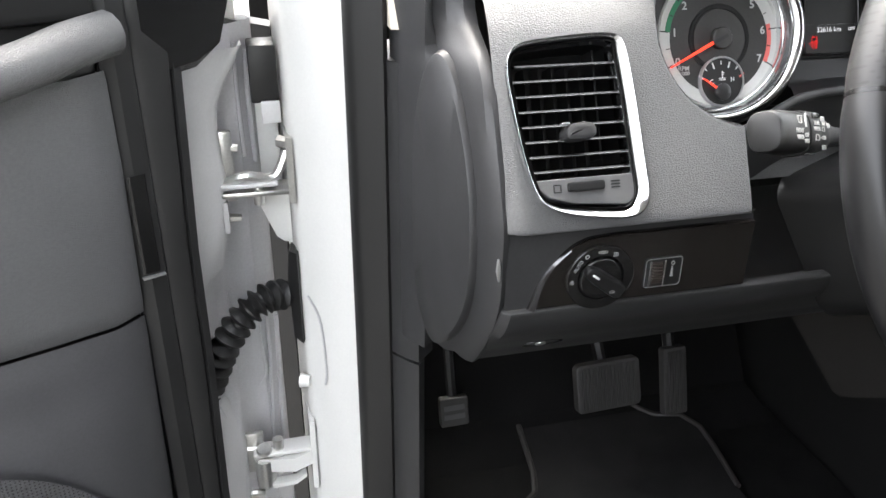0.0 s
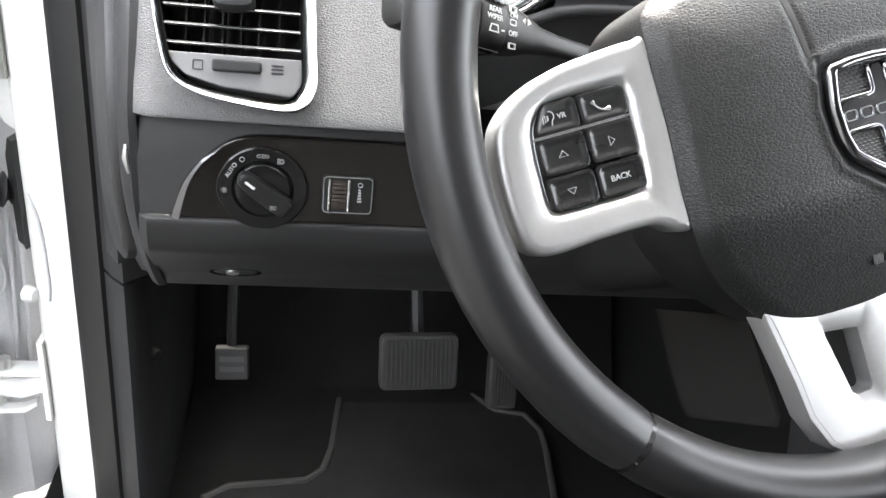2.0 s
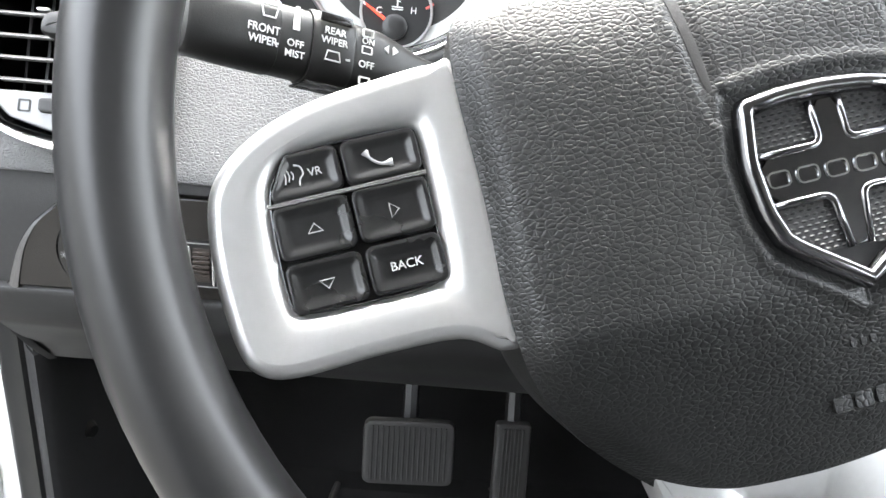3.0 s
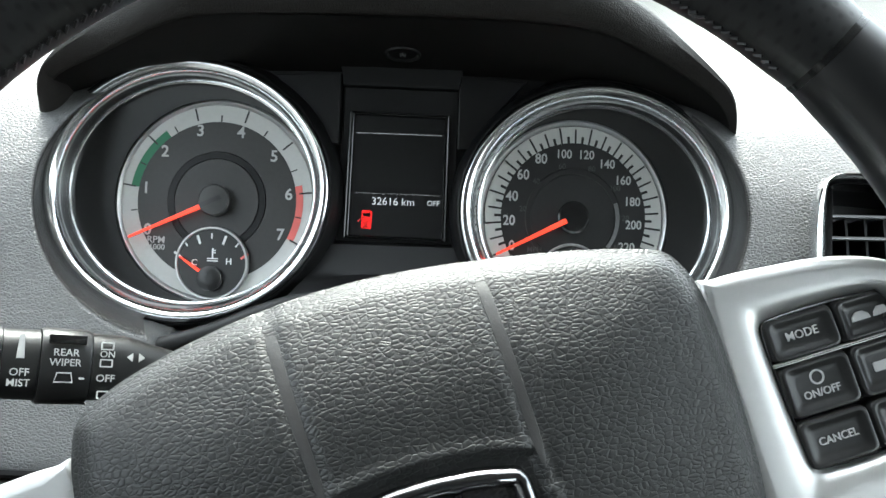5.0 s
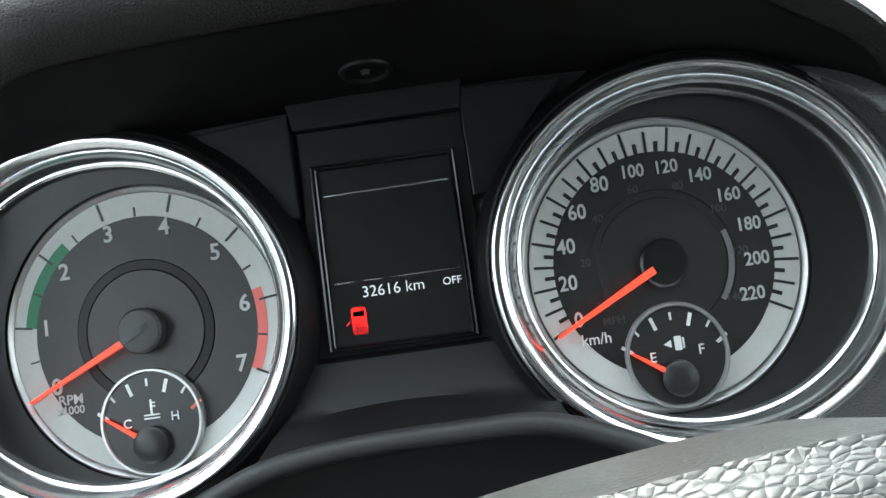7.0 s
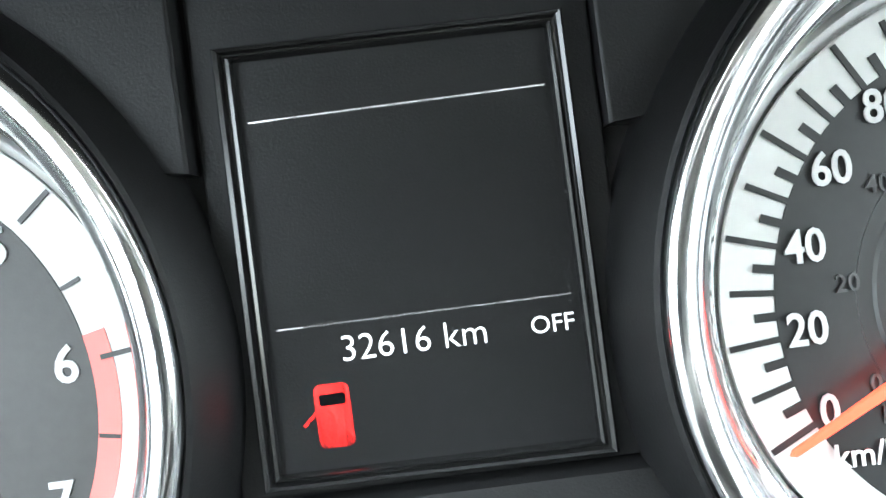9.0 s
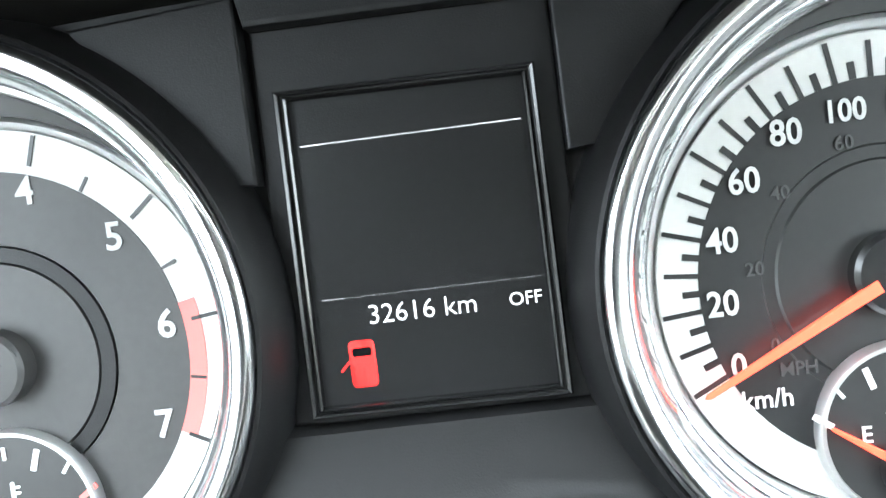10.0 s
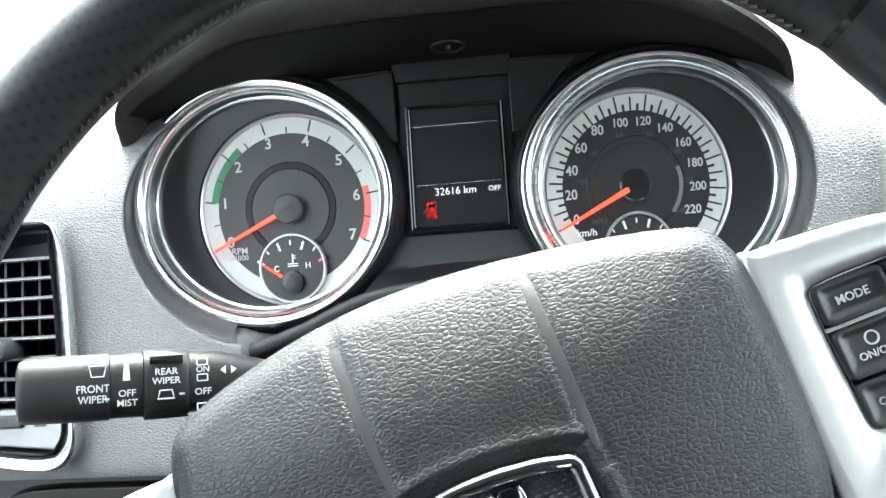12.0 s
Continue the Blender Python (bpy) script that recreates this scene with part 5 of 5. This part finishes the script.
# each quarter: its field, then the chrome edge along the cross from one end round the corner to the other
for q, edge in (([(-0.0095, 0.0038), (0.0082, 0.0053), (0.0088, -0.0079), (-0.0107, -0.0079)], ((-0.0104, -0.0079), (0.0086, -0.0079), (0.0080, 0.0042))), ([(0.0166, 0.0050), (0.0319, 0.0026), (0.0329, -0.0079), (0.0172, -0.0080)], ((0.0324, -0.0080), (0.0168, -0.0080), (0.0166, 0.0040))), ([(-0.0099, -0.0219), (0.0082, -0.0219), (0.0099, -0.0372), (0.0046, -0.0370), (-0.0067, -0.0299)], ((-0.0098, -0.0219), (0.0080, -0.0219), (0.0100, -0.0372))), ([(0.0170, -0.0220), (0.0321, -0.0219), (0.0300, -0.0323), (0.0194, -0.0378), (0.0153, -0.0376)], ((0.0319, -0.0220), (0.0172, -0.0220), (0.0158, -0.0372)))):
    cell = part("quarter", slab(q, 0.0138, 0.0144, 0.0), weave, badge, "woven dark quarter of the badge")
    studs = bmesh.new()
    for a in range(-12, 20):
        for b in range(-30, 8):
            c = Vector((0.0024 * a + 0.0012 * (b % 2), 0.00145 * b))
            if inside(c, q):
                base = [studs.verts.new((c.x + dx, c.y + dy, 0.0143)) for dx, dy in ((-0.0011, 0), (-0.0005, -0.00052), (0.0005, -0.00052), (0.0011, 0), (0.0005, 0.00052), (-0.0005, 0.00052))]
                tip = studs.verts.new((c.x, c.y, 0.0150))
                for k in range(6):
                    studs.faces.new((base[k], base[(k + 1) % 6], tip))
    part("weave", studs, strand, cell)
    p, c, r = (Vector(v) for v in edge)
    p1, r1 = c + (p - c).normalized() * 0.0030, c + (r - c).normalized() * 0.0030
    bend = [p] + [p1 * (1 - k / 6) ** 2 + c * (2 * k / 6 * (1 - k / 6)) + r1 * (k / 6) ** 2 for k in range(7)] + [r]
    part("quarter_edge", tube([(v.x, v.y, 0.0149) for v in bend], 0.0012, 8), BADGE_CHROME, cell, round_all=True)
for k in range(5):
    part("badge_letter", frame_ring(rounded(-0.0092 + 0.0084 * k, -0.0174 - 0.0003 * k, -0.0022 + 0.0084 * k, -0.0123 - 0.0003 * k, 0.0018, 3), [(0, 0.0150), (0.0002, 0.0160), (0.0007, 0.0160), (0.0009, 0.0150)]), CHROME, badge)
for x0, x1, y in ((0.007, 0.016, -0.063), (0.002, 0.022, -0.082)):
    bmx = bmesh.new()
    for i in range(3):
        xa = x0 + (x1 - x0) * i / 3
        slab(rounded(xa, y - 0.0025, xa + (x1 - x0) / 3 - 0.0012, y + 0.0025, 0.0008, 2), pad_height(Vector((xa, y)), 0.5) - 0.003, pad_height(Vector((xa, y)), 0.5) + 0.00012, 0.0001, bmx)
    part("embossed_mark", bmx, LEATHER, wheel)

# silver spokes with the button pods
POD = around([(-0.1394, 0.0332), (-0.1241, 0.0379), (-0.1044, 0.0402), (-0.0885, 0.0410), (-0.0815, 0.038), (-0.0800, 0.0), (-0.0810, -0.038), (-0.0870, -0.0430), (-0.0985, -0.0368), (-0.1209, -0.0357), (-0.1445, -0.0362), (-0.1547, -0.0329), (-0.1590, -0.024), (-0.1602, -0.0031), (-0.1579, 0.0156), (-0.1515, 0.0255)], 6)
BTN = soft([(-0.1420, 0.0140), (-0.1430, -0.0165), (-0.1400, -0.0205), (-0.1015, -0.0212), (-0.0975, -0.0175), (-0.0960, 0.0225), (-0.0990, 0.0256), (-0.1300, 0.0255), (-0.1370, 0.0225)])


def pod(side):
    f = (lambda o: o) if side < 0 else (lambda o: [(0.0195 - x, y - 0.0015) for x, y in o][::-1])
    sp = part("spoke", frame_ring(f(POD), [(0.0, -0.014), (0.0, -0.0022), (0.0006, -0.0004), (0.0018, 0.0007), (0.004, 0.0012), (0.008, 0.0012), (0.009, -0.014)]), SATIN, wheel, "satin silver spoke")
    bmf = bmesh.new()
    # face plate with the button opening left free
    outer, inner = inset(f(POD), 0.0042), f(BTN)
    n = 120

    def at(o, a):
        c = Vector((sum(p[0] for p in f(BTN)) / len(BTN), sum(p[1] for p in f(BTN)) / len(BTN)))
        d = Vector((math.cos(a), math.sin(a)))
        best = 0.0
        for i in range(len(o)):
            p, q = Vector(o[i]) - c, Vector(o[(i + 1) % len(o)]) - c
            den = d.x * (q - p).y - d.y * (q - p).x
            if abs(den) < 1e-12:
                continue
            t = (p.x * (q - p).y - p.y * (q - p).x) / den
            s = (p.x * d.y - p.y * d.x) / den
            if t > 0 and -1e-6 <= s <= 1 + 1e-6:
                best = max(best, t)
        return c + d * best
    rr = []
    for k, (lerp, w) in enumerate(((0, 0.0013), (0.4, 0.0013), (0.62, 0.0010), (0.78, 0.0004), (0.90, -0.0006), (1.0, -0.0020), (1.0, -0.008))):
        rr.append([(*(at(outer, 2 * math.pi * i / n).lerp(at(inner, 2 * math.pi * i / n), lerp)), w) for i in range(n)])
    part("face_plate", loft(rr, cap0=False, cap1=False, bm=bmf), SATIN, sp)
    part("button_bed", slab(f(BTN), -0.010, -0.0035, 0.0), BLACK, sp)
    part("bright_line", frame_ring(f(inset(BTN, 0.0002)), [(0, -0.004), (0, -0.0016), (0.0004, -0.0014), (0.0006, -0.004)]), GREYCHROME, sp)
    for y in (0.01085, 0.01145):
        part("bright_line", slab(f([(-0.1418, y), (-0.0968, y), (-0.0968, y + 0.0003), (-0.1418, y + 0.0003)]), -0.004, 0.0003, 0.0), SATIN, sp)
    cols = ((-0.1414, -0.1198), (-0.1190, -0.0974))
    rws = ((0.0120, 0.0246), (-0.0048, 0.0106), (-0.0198, -0.0057))
    names = [["", "", ""], ["", "", "BACK"]] if side < 0 else [["", "", ""], ["MODE", "ON/OFF", "CANCEL"]]
    for ci, (x0, x1) in enumerate(cols):
        for ri, (y0, y1) in enumerate(rws):
            rows = []
            for d, w in ((0, -0.006), (0, -0.0002), (0.0003, 0.0003), (0.0009, 0.0005), (0.0016, 0.0003), (0.0026, -0.0003), (0.0034, -0.0006), (0.0042, -0.0007)):
                o = rounded(x0 + d, y0 + d, x1 - d, y1 - d, max(0.0012, 0.0024 - 0.4 * d), 4)
                if ci == 0 and ri == 0:
                    o = [(max(x, x0 + d + 0.0012 + max(0, (y - 0.0165)) * 0.75), y) for x, y in o]
                rows.append([(x, y, w) for x, y in f(o)])
            b = part("button", loft(rows), KEY, sp, "black steering wheel button")
            c = f([((x0 + x1) / 2, (y0 + y1) / 2)])[0]
            word = names[ci][ri]
            if word:
                lettering("word", word, 0.0036 if len(word) < 5 else 0.0032, c[0], c[1] - (0.0022 if "/" in word else 0.0), -0.0004, KEYPRINT, b)
            elif side < 0 and (ci, ri) == (0, 0):
                icn = tube(curve([(c[0] - 0.0012, c[1] - 0.0030, -0.0006), (c[0] - 0.0008, c[1] - 0.0012, -0.0006), (c[0] + 0.0003, c[1] + 0.0002, -0.0006), (c[0] - 0.0001, c[1] + 0.0022, -0.0006), (c[0] - 0.0018, c[1] + 0.0030, -0.0006)], 4), 0.00028, 6)
                for k in range(3):
                    tube(curve([(c[0] - 0.0028 - 0.0011 * k, c[1] - 0.0010 - 0.0004 * k, -0.0006), (c[0] - 0.0024 - 0.0011 * k, c[1] + 0.0002, -0.0006), (c[0] - 0.0028 - 0.0011 * k, c[1] + 0.0014 + 0.0004 * k, -0.0006)], 4), 0.00022, 6, icn)
                part("icon", icn, KEYPRINT, b)
                lettering("word", "VR", 0.0032, c[0] + 0.0036, c[1], -0.0004, KEYPRINT, b)
            elif side < 0 and (ci, ri) == (1, 0):
                icn = tube(curve([(c[0] - 0.0042, c[1] + 0.0022, -0.0005), (c[0] - 0.0028, c[1] - 0.0002, -0.0005), (c[0] - 0.0002, c[1] - 0.0020, -0.0005), (c[0] + 0.0030, c[1] - 0.0022, -0.0005)], 5), [0.0011, 0.0011, 0.0007, 0.0005, 0.0004, 0.0004, 0.0004, 0.0004, 0.0004, 0.0004, 0.0004, 0.0005, 0.0006, 0.0008, 0.0011, 0.0011], 8)
                part("icon", icn, KEYPRINT, b, "handset sign")
            elif side < 0:
                tri = [(c[0] - 0.0022, c[1] - 0.0012), (c[0] + 0.0022, c[1] - 0.0012), (c[0], c[1] + 0.0016)] if ri == 1 and ci == 0 else ([(c[0] + 0.0022, c[1] + 0.0012), (c[0] - 0.0022, c[1] + 0.0012), (c[0], c[1] - 0.0016)] if ci == 0 else [(c[0] - 0.001, c[1] - 0.0022), (c[0] + 0.0018, c[1]), (c[0] - 0.001, c[1] + 0.0022)])
                part("icon", frame_ring(tri, [(0, -0.0012), (0, -0.0003), (0.0004, -0.0003), (0.0004, -0.0012)]), KEYPRINT, b)
            elif ri == 0:
                icn = bmesh.new()
                for dx in (-0.0035, 0.0035):
                    slab([(c[0] + dx - 0.003, c[1] - 0.0012), (c[0] + dx + 0.003, c[1] - 0.0012), (c[0] + dx + 0.0026, c[1] + 0.0002), (c[0] + dx + 0.001, c[1] + 0.0014), (c[0] + dx - 0.0012, c[1] + 0.0014), (c[0] + dx - 0.0026, c[1] + 0.0002)], -0.0012, -0.0003, 0, icn)
                part("icon", icn, KEYPRINT, b, "two small car signs")
            else:
                part("print_bar", slab(rounded(c[0] - 0.005, c[1] - 0.0014, c[0] + 0.005, c[1] + 0.0014, 0.0004, 2), -0.0012, -0.0003, 0), KEYPRINT, b)
    if side > 0:
        cc = f([(-0.1081, 0.0052)])[0]
        part("icon", frame_ring(ellipse(*cc, 0.0022, 0.0022, 20, 0, 360), [(0, -0.0012), (0, -0.0003), (0.0005, -0.0003), (0.0005, -0.0012)]), KEYPRINT, sp)


pod(-1)
pod(1)
SPOKE = [(-0.0560, -0.0750), (-0.0515, -0.0980), (-0.0455, -0.1270), (-0.0425, -0.1470), (-0.0350, -0.1630), (-0.0240, -0.1720), (0.0220, -0.1730), (0.0340, -0.1640), (0.0400, -0.1450), (0.0460, -0.1180), (0.0560, -0.0850), (0.0580, -0.0700)]
SLOT = [(-0.0230, -0.1100), (-0.0045, -0.1130), (-0.0037, -0.1425), (-0.0055, -0.1440), (-0.0133, -0.1440), (-0.0153, -0.1420)]
sp = part("spoke", frame_ring(SPOKE[::-1], [(0.0, -0.026), (0.0, -0.016), (0.0015, -0.013), (0.004, -0.012), (0.005, -0.026)]), SATIN, wheel, "satin silver lower spoke")
bm = bmesh.new()
n = 96
c0 = Vector((-0.0105, -0.128))


def cast(o, a):
    d = Vector((math.cos(a), math.sin(a)))
    best = 0.0
    for i in range(len(o)):
        p, q = Vector(o[i]) - c0, Vector(o[(i + 1) % len(o)]) - c0
        den = d.x * (q - p).y - d.y * (q - p).x
        if abs(den) > 1e-12:
            t, s = (p.x * (q - p).y - p.y * (q - p).x) / den, (p.x * d.y - p.y * d.x) / den
            if t > 0 and -1e-6 <= s <= 1 + 1e-6:
                best = max(best, t)
    return c0 + d * best


part("spoke_face", loft([[(*(cast(SPOKE, 2 * math.pi * i / n).lerp(cast(SLOT, 2 * math.pi * i / n), k)), w) for i in range(n)] for k, w in ((0.05, -0.0122), (0.6, -0.0118), (0.93, -0.0122), (1.0, -0.0135), (1.0, -0.026))], cap0=False, cap1=False), SATIN, sp)
part("slot_floor", slab(SLOT, -0.03, -0.024, 0), BLACK, sp)
part("hub_shroud", loft([[(x, y, w) for x, y in rounded(0.0105 - a, -0.015 - b, 0.0105 + a, -0.02 + b, 0.03)] for a, b, w in ((0.088, 0.065, -0.012), (0.075, 0.06, -0.03), (0.05, 0.05, -0.045))]), BLACK, wheel)

# ---- steering column and stalk ----
column = thing("steering_column", "black plastic steering column shroud", "steering column", WHEEL)
part("shroud", loft([[(x, y, w) for x, y in rounded(0.0105 - a, -0.03 - b, 0.0105 + a, -0.03 + b * 0.9, 0.022)] for a, b, w in ((0.052, 0.048, -0.05), (0.058, 0.056, -0.06), (0.062, 0.062, -0.12), (0.066, 0.07, -0.22))]), BLACK, column)
stalk_m = axes((-0.1264, -0.1599, 0.9582), (0.8413, 0.4831, -0.2424), (0.0080, 0.4373, 0.8993))
stalk = thing("wiper_stalk", "black wiper and light stalk with white print", "lever", stalk_m)


def body(rows, name, mat, label=""):
    """rows of (along, half width, half height)."""
    def sq(hx, hy):
        return [(hx * (1 if math.cos(a) >= 0 else -1) * abs(math.cos(a)) ** 0.7, hy * (1 if math.sin(a) >= 0 else -1) * abs(math.sin(a)) ** 0.7) for a in [2 * math.pi * i / 28 for i in range(28)]]
    return part(name, loft([[(u, y, x) for x, y in sq(hx, hy)] for u, hx, hy in rows]), mat, stalk, label)


body([(-0.0490, 0.008, 0.0095), (-0.0480, 0.0105, 0.0122), (-0.046, 0.0115, 0.0132), (-0.03, 0.0120, 0.0138), (-0.0145, 0.0118, 0.0140)], "end_cap", BLACK, "smooth end of the stalk")
body([(-0.0141, 0.0113, 0.0134), (-0.0014, 0.0113, 0.0136)], "ring", BLACK)
body([(-0.0010, 0.0120, 0.0142), (0.0005, 0.0126, 0.0148), (0.0155, 0.0126, 0.0146), (0.0170, 0.0120, 0.0140)], "wiper_ring", BLACK)
body([(0.0174, 0.0115, 0.0134), (0.030, 0.0112, 0.0130), (0.040, 0.0094, 0.0106), (0.052, 0.0068, 0.0074), (0.070, 0.0056, 0.0060), (0.11, 0.0054, 0.0058)], "shaft", BLACK)
for k in range(14):
    part("rib", box(-0.0008, -0.0146, 0.0065 - 0.0012 * k, 0.0168, -0.0140, 0.0070 - 0.0012 * k), GLOSS, stalk)
part("slot", box(0.001, 0.0085, 0.0118, 0.0145, 0.0120, 0.0130, 0.0004), GLOSS, stalk)
f = 0.0127
lettering("word", "FRONT", 0.0043, -0.0208, -0.0002, 0.0121, DIALPRINT, stalk, squeeze=0.9)
lettering("word", "WIPER", 0.0043, -0.0208, -0.0045, 0.0121, DIALPRINT, stalk, squeeze=0.9)
lettering("word", "OFF", 0.0039, -0.0078, -0.0028, 0.0114, DIALPRINT, stalk)
lettering("word", "MIST", 0.0039, -0.0078, -0.0068, 0.0114, DIALPRINT, stalk)
part("wedge_mark", slab([(-0.0094, 0.0025), (-0.0066, 0.0025), (-0.0072, 0.0115), (-0.0088, 0.0115)], 0.0108, 0.0116, 0), DIALPRINT, stalk)
lettering("word", "REAR", 0.0039, 0.0076, 0.0052, f, DIALPRINT, stalk)
lettering("word", "WIPER", 0.0039, 0.0076, 0.0014, f, DIALPRINT, stalk)
part("icon", frame_ring([(0.0040, -0.0062), (0.0108, -0.0062), (0.0100, -0.0022), (0.0048, -0.0022)], [(0, f - 0.001), (0, f + 0.0002), (0.0006, f + 0.0002), (0.0006, f - 0.001)]), DIALPRINT, stalk, "rear window sign")
part("icon", frame_ring([(-0.0215, 0.0045), (-0.0165, 0.0045), (-0.0155, 0.0095), (-0.0225, 0.0095)], [(0, 0.0112), (0, 0.0122), (0.0006, 0.0122), (0.0006, 0.0112)]), DIALPRINT, stalk, "windscreen sign")
part("pointer_mark", slab(rounded(-0.0162, -0.005, -0.0146, -0.0042, 0.0002, 1), 0.0112, 0.0122, 0), DIALPRINT, stalk)
part("pointer_mark", slab(rounded(0.0128, -0.0048, 0.0148, -0.0040, 0.0002, 1), f - 0.001, f + 0.0002, 0), DIALPRINT, stalk)
for y in (0.0085, 0.0018, -0.0105):
    part("icon", frame_ring(rounded(0.0200, y - 0.0016, 0.0248, y + 0.0016, 0.0004, 2), [(0, 0.0105), (0, 0.0117), (0.0005, 0.0117), (0.0005, 0.0105)]), DIALPRINT, stalk)
lettering("word", "ON", 0.0036, 0.0226, 0.0052, 0.0116, DIALPRINT, stalk)
lettering("word", "OFF", 0.0040, 0.0226, -0.0042, 0.0116, DIALPRINT, stalk)
for s in (-1, 1):
    part("arrow", slab([(0.0335 + s * 0.0035, 0.0045), (0.0335 + s * 0.0012, 0.0062), (0.0335 + s * 0.0012, 0.0028)], 0.0098, 0.0112, 0), DIALPRINT, stalk)

# ---- footwell ----
part("toe_board", loft([[(x, 0.16, 0.41), (x, 0.24, 0.425), (x, 0.33, 0.56), (x, 0.36, 0.8)] for x in (-0.34, -0.1, 0.2)], closed=False), CARPET, car).location = (0.010, 0.010, -0.013)
part("carpet", box(-0.345, -0.9, 0.37, 0.22, 0.2, 0.397), CARPET, car)
mat_line = [(-0.165, 0.225), (-0.176, 0.135), (-0.186, 0.10), (-0.205, 0.084), (-0.285, 0.077), (-0.31, 0.06), (-0.32, -0.5), (0.09, -0.5), (0.067, 0.05), (0.078, 0.13), (0.080, 0.165), (0.066, 0.196), (0.03, 0.205), (0.005, 0.235), (-0.01, 0.245), (-0.15, 0.245)]
mat_thing = thing("floor_mat", "black rubber-edged floor mat on the carpet", "floor mat", Matrix.Translation((0.012, 0.007, -0.013)))
part("sheet", slab(mat_line[::-1], 0.409, 0.4205, 0.003), MAT, mat_thing)
part("raised_edge", tube([(x, y, 0.4205) for x, y in mat_line[:6]], 0.004, 8), PEDAL, mat_thing)
part("raised_edge", tube([(x, y, 0.4205) for x, y in mat_line[8:14]], 0.004, 8), PEDAL, mat_thing)


def pedal(name, label, m, outline, ribs, arm):
    p = thing(name, label, "pedal", m)
    part("pad", slab(outline, -0.012, 0.0, 0.003), PEDAL, p, "ribbed rubber pad")
    xs_ = [q[0] for q in outline]
    ys_ = [q[1] for q in outline]
    for k in range(ribs):
        x = min(xs_) + 0.006 + (max(xs_) - min(xs_) - 0.012) * (k + 0.5) / ribs
        part("rib", box(x - 0.0009, min(ys_) + 0.005, -0.001, x + 0.0009, max(ys_) - 0.005, 0.0018, 0.0004, seg=1), PEDAL, p)
    part("arm", tube(curve(arm, 4), 0.008, 8), BLACK, p)
    return p


pedal("brake_pedal", "wide black brake pedal with a ribbed rubber pad", axes((-0.076, 0.1335, 0.534), (1, 0.06, 0.03), (0, 0.32, 0.95)), rounded(-0.043, -0.031, 0.043, 0.031, 0.008), 15, [(0.0, 0.01, -0.012), (0.0, 0.05, -0.03), (0.0, 0.15, -0.05), (0, 0.25, -0.04)])
pedal("accelerator_pedal", "narrow black accelerator pedal with ribs", axes((0.024, 0.146, 0.515), (1, 0.06, 0.0), (0, 0.30, 0.95)), rounded(-0.017, -0.045, 0.017, 0.045, 0.004), 6, [(0.0, 0.02, -0.012), (0.0, 0.08, -0.02), (0.0, 0.2, -0.03)])
release = thing("brake_release_pedal", "small parking brake pedal with a pale label", "pedal", axes((-0.2735, 0.131, 0.531), (1, 0.03, 0.03), (0, 0.25, 0.97)))
part("pad", slab(rounded(-0.017, -0.018, 0.017, 0.018, 0.003), -0.01, 0.0, 0.002), PEDAL, release)
for y in (0.0055, -0.0055):
    part("print_bar", slab(rounded(-0.0125, y - 0.0032, 0.0125, y + 0.0032, 0.0006, 2), -0.0005, 0.0004, 0), FAINT, release)
part("arm", tube(curve([(0, 0.012, -0.01), (0.0, 0.05, -0.012), (0.004, 0.2, -0.03)], 4), 0.006, 8), BLACK, release)

# ---- centre console, seen past the wheel ----
console = thing("centre_console", "dark plastic centre console side", "console", Matrix.Translation((0.022, 0.02, -0.018)), kind="structure")
part("side", loft([[(x, 0.33, 0.40), (x, -0.7, 0.40), (x, -0.7, 0.60), (x, -0.10, 0.60), (x, 0.0, 0.86), (x, 0.33, 0.9)] for x in (0.203, 0.45)]), BLACK, console)
cp = [(0.195, 0.580), (0.025, 0.676), (0.012, 0.678), (-0.072, 0.632), (-0.074, 0.620), (0.060, 0.522), (0.075, 0.520)]
part("side_panel", loft([[(x, y, z) for y, z in cp] for x in (0.205, 0.199)]), material("console_grey_plastic", (0.034, 0.032, 0.030), 0.5, grain=1200, depth=0.0001), console, "grey plastic console side panel")
seat = thing("driver_seat", "dark cloth driver's seat behind the wheel", "car seat")
SEATCLOTH = material("seat_cloth", (0.025, 0.025, 0.026), 0.9, grain=900, depth=0.0006, spec=0.2)
part("cushion", box(-0.29, -1.12, 0.40, 0.20, -0.62, 0.60, 0.05, seg=4), SEATCLOTH, seat)
back = part("backrest", box(-0.28, -0.09, 0.0, 0.19, 0.06, 0.62, 0.05, seg=4), SEATCLOTH, seat)
back.matrix_local = pose(0, -1.12, 0.56, 14)
rest = part("headrest", box(-0.18, -0.05, 0.66, 0.09, 0.05, 0.84, 0.04, seg=4), SEATCLOTH, seat)
rest.matrix_local = pose(0, -1.12, 0.56, 14)

# windscreen glass
glass = bpy.data.materials.new("windscreen_glass")
glass.use_nodes = True
gb = glass.node_tree.nodes["Principled BSDF"]
gb.inputs["Transmission Weight"].default_value, gb.inputs["Roughness"].default_value, gb.inputs["IOR"].default_value = 1.0, 0.0, 1.05
gb.inputs["Base Color"].default_value = (0.95, 0.98, 0.97, 1)
bm = loft([[(x, 0.62, 1.02), (x, 0.36, 1.17), (x, 0.0, 1.34), (x, -0.30, 1.46)] for x in (-0.4, 0.0, 0.5, 1.0)], closed=False)
pane = part("windscreen", bm, glass, car)
pane.visible_shadow = False
